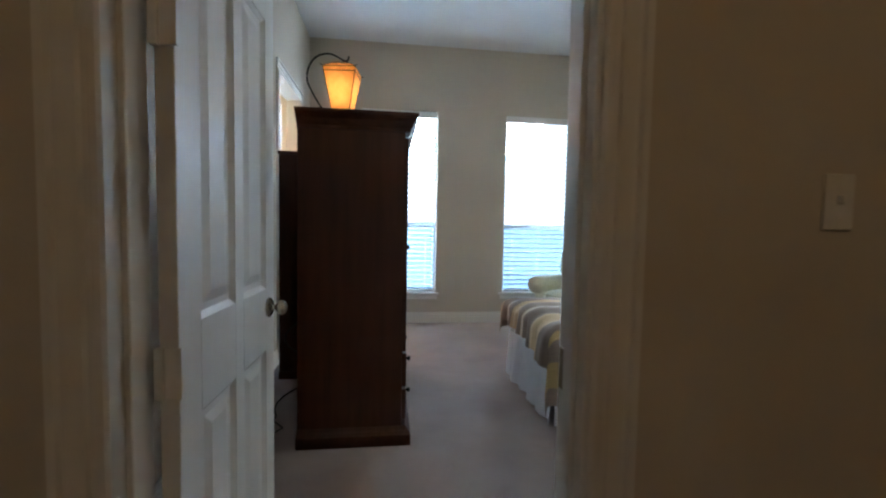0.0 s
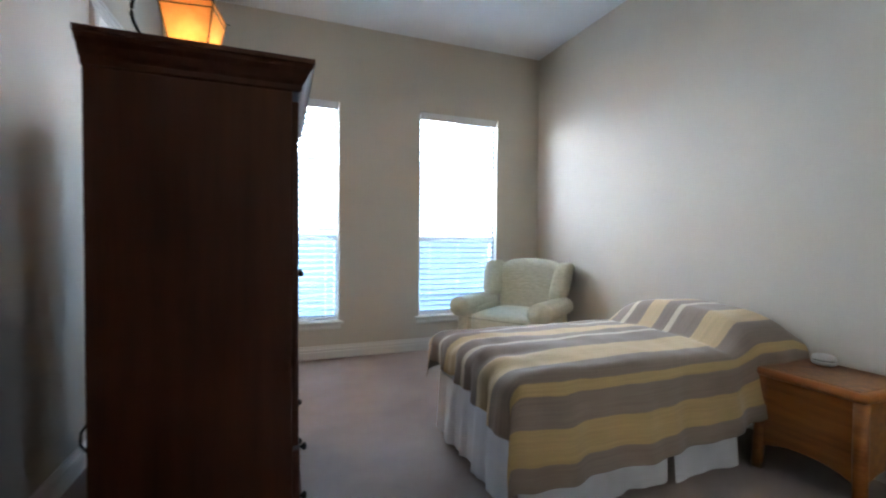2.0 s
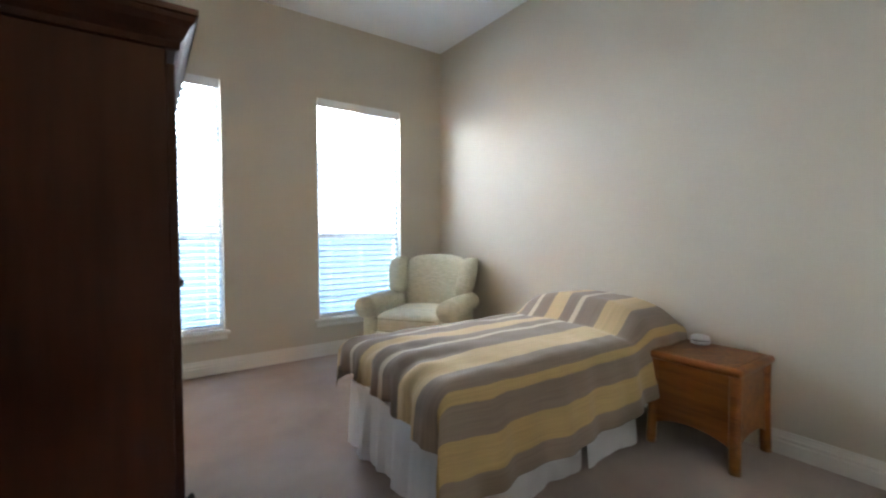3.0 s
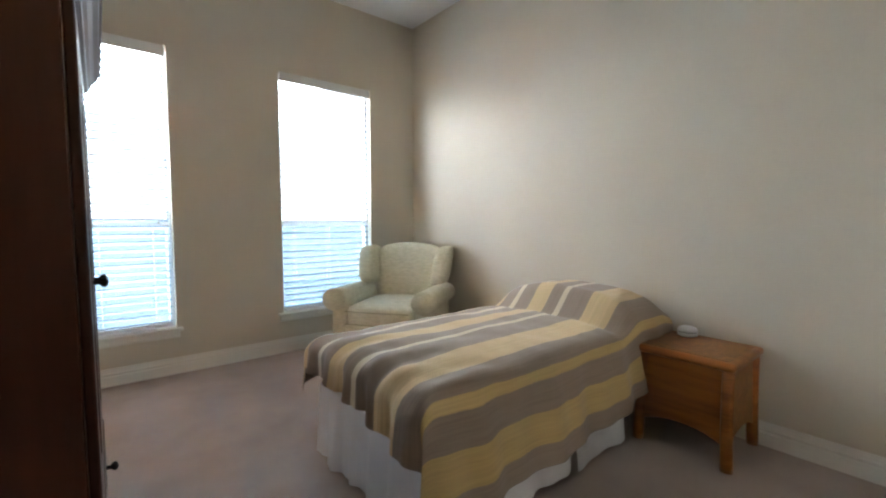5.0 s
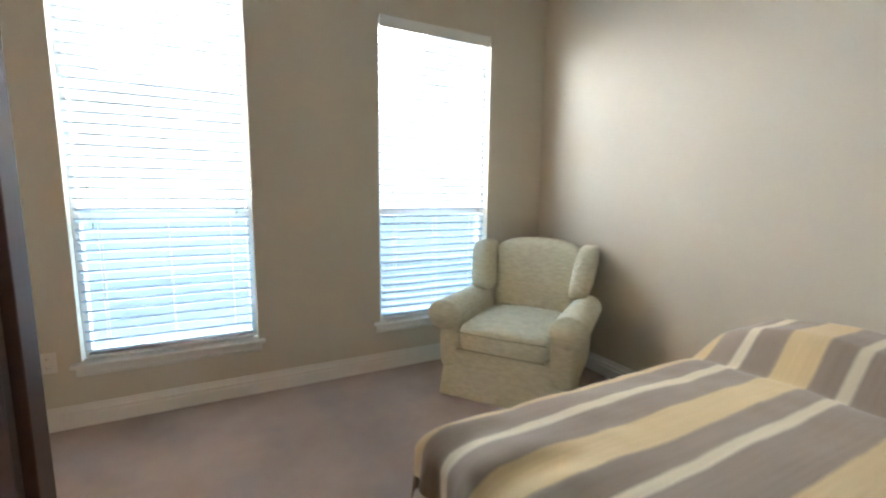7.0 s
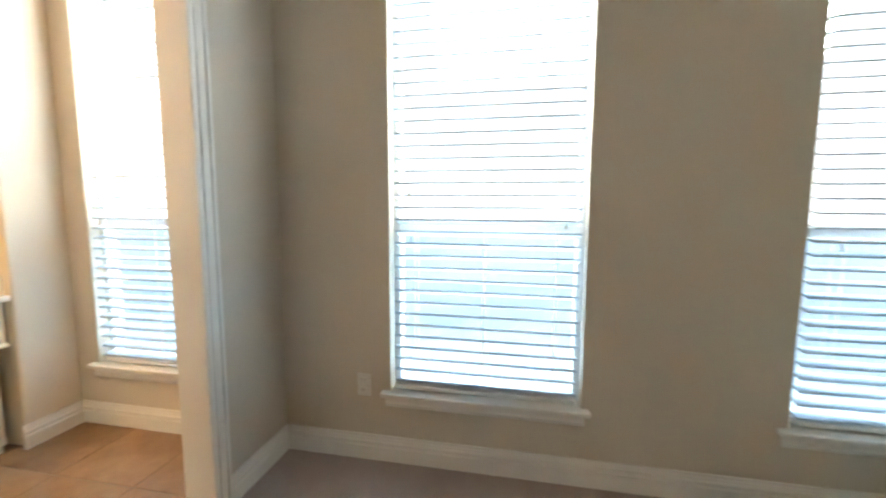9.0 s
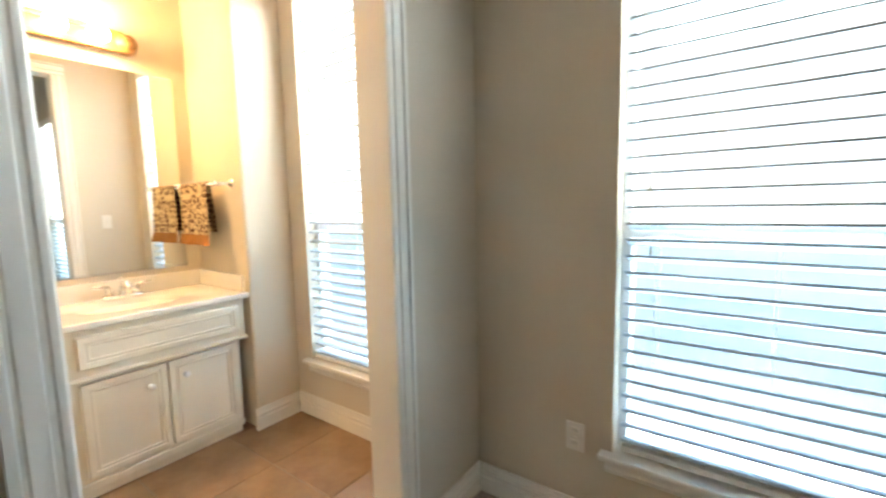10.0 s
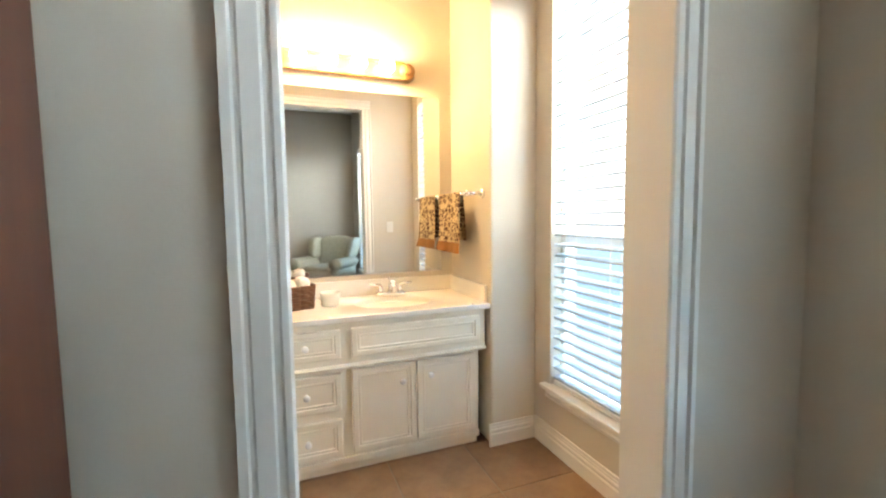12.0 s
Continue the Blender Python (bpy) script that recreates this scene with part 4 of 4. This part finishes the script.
def vanity():
    v = thing("vanity_cabinet", pose(0, 0, 0), "white painted bathroom vanity cabinet with panelled drawers and doors", "vanity")
    FX, Y0, Y1 = -2.462, 3.30, 4.90
    part("carcass", boxes((BATH_X0, FX, Y0, Y1, 0.045, 0.571), r=0.002, seg=1), M_VANITY, v)
    part("upper_case", boxes((BATH_X0, FX + 0.016, Y0, 4.937, 0.572, 0.802), r=0.002, seg=1), M_VANITY, v)
    part("toe_kick", boxes((BATH_X0, FX - 0.015, Y0, Y1 - 0.005, 0, 0.044)), M_VANITY, v)
    part("lip", moulding([(0, 0), (0.02, 0.004), (0.024, 0.014), (0.016, 0.022), (0, 0.022)], (FX + 0.016, Y0, 0.560), (FX + 0.016, 4.937, 0.560), (1, 0, 0), (0, 0, 1)), M_VANITY, v)
    part("base_lip", boxes((FX, FX + 0.012, Y0, Y1, 0.045, 0.085), r=0.004), M_VANITY, v)

    def front(name, y0, y1, z0, z1, x, knobs):
        d = part(name, raised_front(y0, y1, z0, z1, x), M_VANITY, v)
        for y, z in knobs:
            part("knob", lathe(KNOB, 18, pose(x + 0.012, y, z, 0, 90, 0)), M_WHITE, d, "white round knob", True)

    front("false_drawer", 4.175, 4.895, 0.618, 0.765, FX + 0.016, [])
    for y0, y1 in ((3.78, 4.12), (3.40, 3.74)):
        front("drawer", y0, y1, 0.618, 0.765, FX + 0.016, [((y0 + y1) / 2, 0.69)])
        front("drawer", y0, y1, 0.345, 0.535, FX, [((y0 + y1) / 2, 0.44)])
        front("drawer", y0, y1, 0.105, 0.295, FX, [((y0 + y1) / 2, 0.20)])
    front("door", 4.175, 4.515, 0.105, 0.548, FX, [(4.44, 0.45)])
    front("door", 4.525, 4.868, 0.105, 0.548, FX, [(4.60, 0.46)])


vanity()


def countertop():
    t = thing("countertop", pose(0, 0, 0), "cream cultured marble vanity top with moulded oval basin", "countertop")
    X0, X1, Y0, Y1, Z = BATH_X0, -2.418, 3.28, 4.955, 0.83
    cx, cy, ra, rb = -2.70, 4.47, 0.165, 0.235
    bm = bmesh.new()
    n = 48
    rim, out = [], []
    for k in range(n):
        a = 2 * math.pi * k / n
        c, s = math.cos(a), math.sin(a)
        rim.append((cx + ra * c, cy + rb * s))
        k1 = min((X1 - cx) / c if c > 1e-6 else 9, (X0 - cx) / c if c < -1e-6 else 9, (cy + 0.40 - cy) / s if s > 1e-6 else 9, -0.40 / s if s < -1e-6 else 9)
        out.append((cx + c * k1, cy + s * k1))
    ro = [bm.verts.new((x, y, Z)) for x, y in out]
    levels = [(1.0, 0), (0.97, -0.006), (0.9, -0.035), (0.75, -0.085), (0.5, -0.115), (0.12, -0.125)]
    rows = [ro] + [[bm.verts.new((cx + (x - cx) * f, cy + (y - cy) * f, Z + d)) for x, y in rim] for f, d in levels]
    for p, q in zip(rows, rows[1:]):
        for k in range(n):
            bm.faces.new((p[k], p[(k + 1) % n], q[(k + 1) % n], q[k]))
    bm.faces.new(rows[-1])
    part("basin", bm, M_CULTURED, t, "oval moulded sink basin", True)
    part("slab", boxes((X0, X1, Y0, cy - 0.40, Z - 0.026, Z), (X0, X1, cy + 0.40, Y1, Z - 0.026, Z), (X1 - 0.012, X1, cy - 0.40, cy + 0.40, Z - 0.026, Z - 0.001)), M_CULTURED, t)
    part("front_edge", boxes((X1 - 0.002, X1 + 0.010, Y0, Y1 - 0.002, Z - 0.028, Z + 0.002), r=0.004), M_CULTURED, t)
    part("backsplash", boxes((X0, X0 + 0.018, Y0, Y1, Z, Z + 0.10), (X0 + 0.018, X1 - 0.03, Y1 - 0.018, Y1, Z, Z + 0.10), r=0.004), M_CULTURED, t)
    part("drain", lathe([(0.022, -0.124), (0.024, -0.121), (0.012, -0.120), (0.002, -0.119)], 20, pose(cx, cy, Z)), M_CHROME, t, "chrome drain", True)


countertop()


def faucet():
    f = thing("faucet", pose(-2.885, 4.495, 0.83), "chrome two-handle bathroom faucet", "faucet")
    f.scale = (1.15, 1.2, 1.25)
    part("base", boxes((-0.026, 0.026, -0.08, 0.08, 0, 0.022), r=0.009, seg=3), M_CHROME, f, "", True)
    part("spout", tube([(0, 0, 0.01), (0.004, 0, 0.045), (0.025, 0, 0.07), (0.06, 0, 0.075), (0.095, 0, 0.065), (0.108, 0, 0.052)], 0.013, 12), M_CHROME, f, "", True)
    part("lift_rod", cyls(((-0.02, 0, 0.02), (-0.02, 0, 0.085), 0.003), ((-0.02, 0, 0.085), (-0.02, 0, 0.095), 0.006), seg=10), M_CHROME, f)
    for s in (-1, 1):
        part("handle", cyls(((0, s * 0.052, 0.02), (0, s * 0.052, 0.055), 0.016, 0.011), ((0, s * 0.052, 0.058), (0.01, s * 0.115, 0.066), 0.0075, 0.006), seg=14), M_CHROME, f, "", True)


faucet()


def mirror_panel():
    m = thing("wall_mirror", pose(0, 0, 0), "large frameless wall mirror above the vanity", "mirror")
    part("mirror_glass", boxes((BATH_X0, BATH_X0 + 0.005, 3.32, 4.875, 0.975, 2.10)), M_MIRROR, m)
    part("channel", boxes((BATH_X0, BATH_X0 + 0.010, 3.32, 4.875, 0.962, 0.975)), M_CHROME, m)


mirror_panel()


def light_bar():
    b = thing("vanity_light", pose(BATH_X0, 4.25, 2.24), "golden oak vanity light bar with lit round bulbs", "vanity light", "", "")
    L = 0.40
    part("backplate", boxes((0, 0.035, -L, L, -0.055, 0.055), r=0.014, seg=3), M_BARWOOD, b, "", True)
    part("rail", boxes((0.030, 0.05, -L + 0.015, L - 0.015, -0.058, -0.030), (0.030, 0.045, -L + 0.015, L - 0.015, 0.034, 0.056), r=0.006), M_BARWOOD, b)
    for s in (-1, 1):
        part("end_cap", cyls(((0.0, s * L, 0), (0.055, s * L, 0), 0.060, 0.045), ((0.055, s * L, 0), (0.066, s * L, 0), 0.030, 0.02), seg=24), M_BARWOOD, b, "carved oak end cap", True)
    for k in range(4):
        y = -0.255 + 0.17 * k
        s = part("socket", cyls(((0.034, y, 0), (0.062, y, 0), 0.03, 0.026), seg=18), M_BRASS, b, "brass lamp cup")
        part("bulb", lathe([(0.016, 0.055), (0.022, 0.062), (0.036, 0.074), (0.044, 0.093), (0.045, 0.105), (0.040, 0.124), (0.026, 0.140), (0.004, 0.147)], 20, pose(0, y, 0, 0, 90, 0)), M_BULB, s, "lit frosted globe bulb", True)


light_bar()


def towel_rail():
    r = thing("towel_rail", pose(0, 0, 0), "chrome towel rail on the bathroom wall", "towel rail")
    Y = 4.865
    part("rod", cyls(((-2.965, Y, 1.455), (-2.50, Y, 1.455), 0.0085)), M_CHROME, r, "", True)
    for x in (-2.955, -2.505):
        part("bracket", cyls(((x, 4.955, 1.455), (x, 4.945, 1.455), 0.028, 0.026), ((x, 4.946, 1.455), (x, Y, 1.455), 0.011), ((x, Y + 0.014, 1.455), (x, Y - 0.014, 1.455), 0.0155), seg=20), M_CHROME, r, "", True)

    t = thing("hand_towel", pose(0, 0, 0), "brown and cream patterned hand towel folded over the rail", "towel")

    def fall(y_off, z0, z1, seed, x0, x1):
        def f(u, v):
            z = z0 + (z1 - z0) * v
            sp = 1 + 0.10 * v
            xm = (x0 + x1) / 2
            x = xm + (x0 + (x1 - x0) * u - xm) * sp
            w = 0.007 * math.sin(u * 12 + seed) * v + 0.004 * math.sin(u * 25 + 2 * seed) * v
            return Vector((x, Y + y_off * (1 + 0.7 * v) + w, z))
        return grid(24, 24, f)

    part("front_fall", fall(-0.013, 1.46, 1.165, 0.5, -2.93, -2.60), M_TOWEL, t, "", True)
    part("front_band", fall(-0.0225, 1.166, 1.105, 0.5, -2.946, -2.584), M_BAND, t, "rust and ochre border", True)
    part("back_fall", fall(0.013, 1.46, 1.18, 1.7, -2.925, -2.605), M_TOWEL, t, "", True)

    def over(u, v):
        a = math.pi * v
        return Vector((-2.93 + 0.33 * u, Y - 0.0135 * math.cos(a), 1.458 + 0.0135 * math.sin(a)))

    part("fold", grid(20, 8, over), M_TOWEL, t, "", True)


towel_rail()


def basket():
    b = thing("wicker_basket", pose(-2.77, 3.93, 0.83, 0, 0, 12), "small brown wicker basket holding rolled white towels", "basket")
    hx, hy = 0.10, 0.085
    bm = bmesh.new()
    for k in range(9):
        g = 0.9 + 0.012 * k
        z = 0.006 + 0.0145 * k
        ring = []
        for i in range(49):
            a = 2 * math.pi * i / 48
            sg = lambda q: math.copysign(abs(q) ** 0.45, q)
            wv = 0.0035 * (1 if (i // 2 + k) % 2 else -1)
            ring.append((sg(math.cos(a)) * (hx * g + wv), sg(math.sin(a)) * (hy * g + wv), z))
        t = tube(ring, 0.0078, 6)
        me = bpy.data.meshes.new("strand")
        t.to_mesh(me), t.free()
        bm.from_mesh(me)
        bpy.data.meshes.remove(me)
    part("weave", bm, M_BASKET, b, "", True)
    part("floor", boxes((-hx * 0.86, hx * 0.86, -hy * 0.86, hy * 0.86, 0, 0.008)), M_BASKET, b)
    w = thing("rolled_towels", pose(-2.77, 3.93, 0.838, 0, 0, 12), "white terry towels rolled in the wicker basket", "towel")
    for k, y in enumerate((-0.04, 0.035)):
        part("roll", soft_box(0.08, 0.036, 0.075, 0.6, 24, 16, warp=lambda p: p + Vector((0, y, 0.075 + 0.01 * k))), M_TOWEL_W, w, "", True)


basket()
cup = thing("soap_dish", pose(-2.735, 4.11, 0.83), "white oval ceramic soap dish on the counter", "soap dish")
cup.scale = (1.3, 1.3, 1.25)
part("bowl", lathe([(0.030, 0), (0.038, 0.004), (0.043, 0.05), (0.045, 0.062), (0.041, 0.062), (0.036, 0.01), (0.002, 0.008)], 28), M_CULTURED, cup, "", True)

# ---- bathroom tiles ----
TS, GAP = 0.45, 0.007
tile_bm = boxes((-TS / 2 + GAP / 2, TS / 2 - GAP / 2, -TS / 2 + GAP / 2, TS / 2 - GAP / 2, -0.008, 0.0), r=0.002, seg=1)
tile_me = finish(tile_bm, "tile", M_TILE)
for i in range(5):
    for j in range(6):
        x, y = -1.35 - TS * i + 0.0, 5.03 - TS * j
        t = new("tile", tile_me)
        t.parent, t.location = bath_floor, (x + 0.01, y, 0)
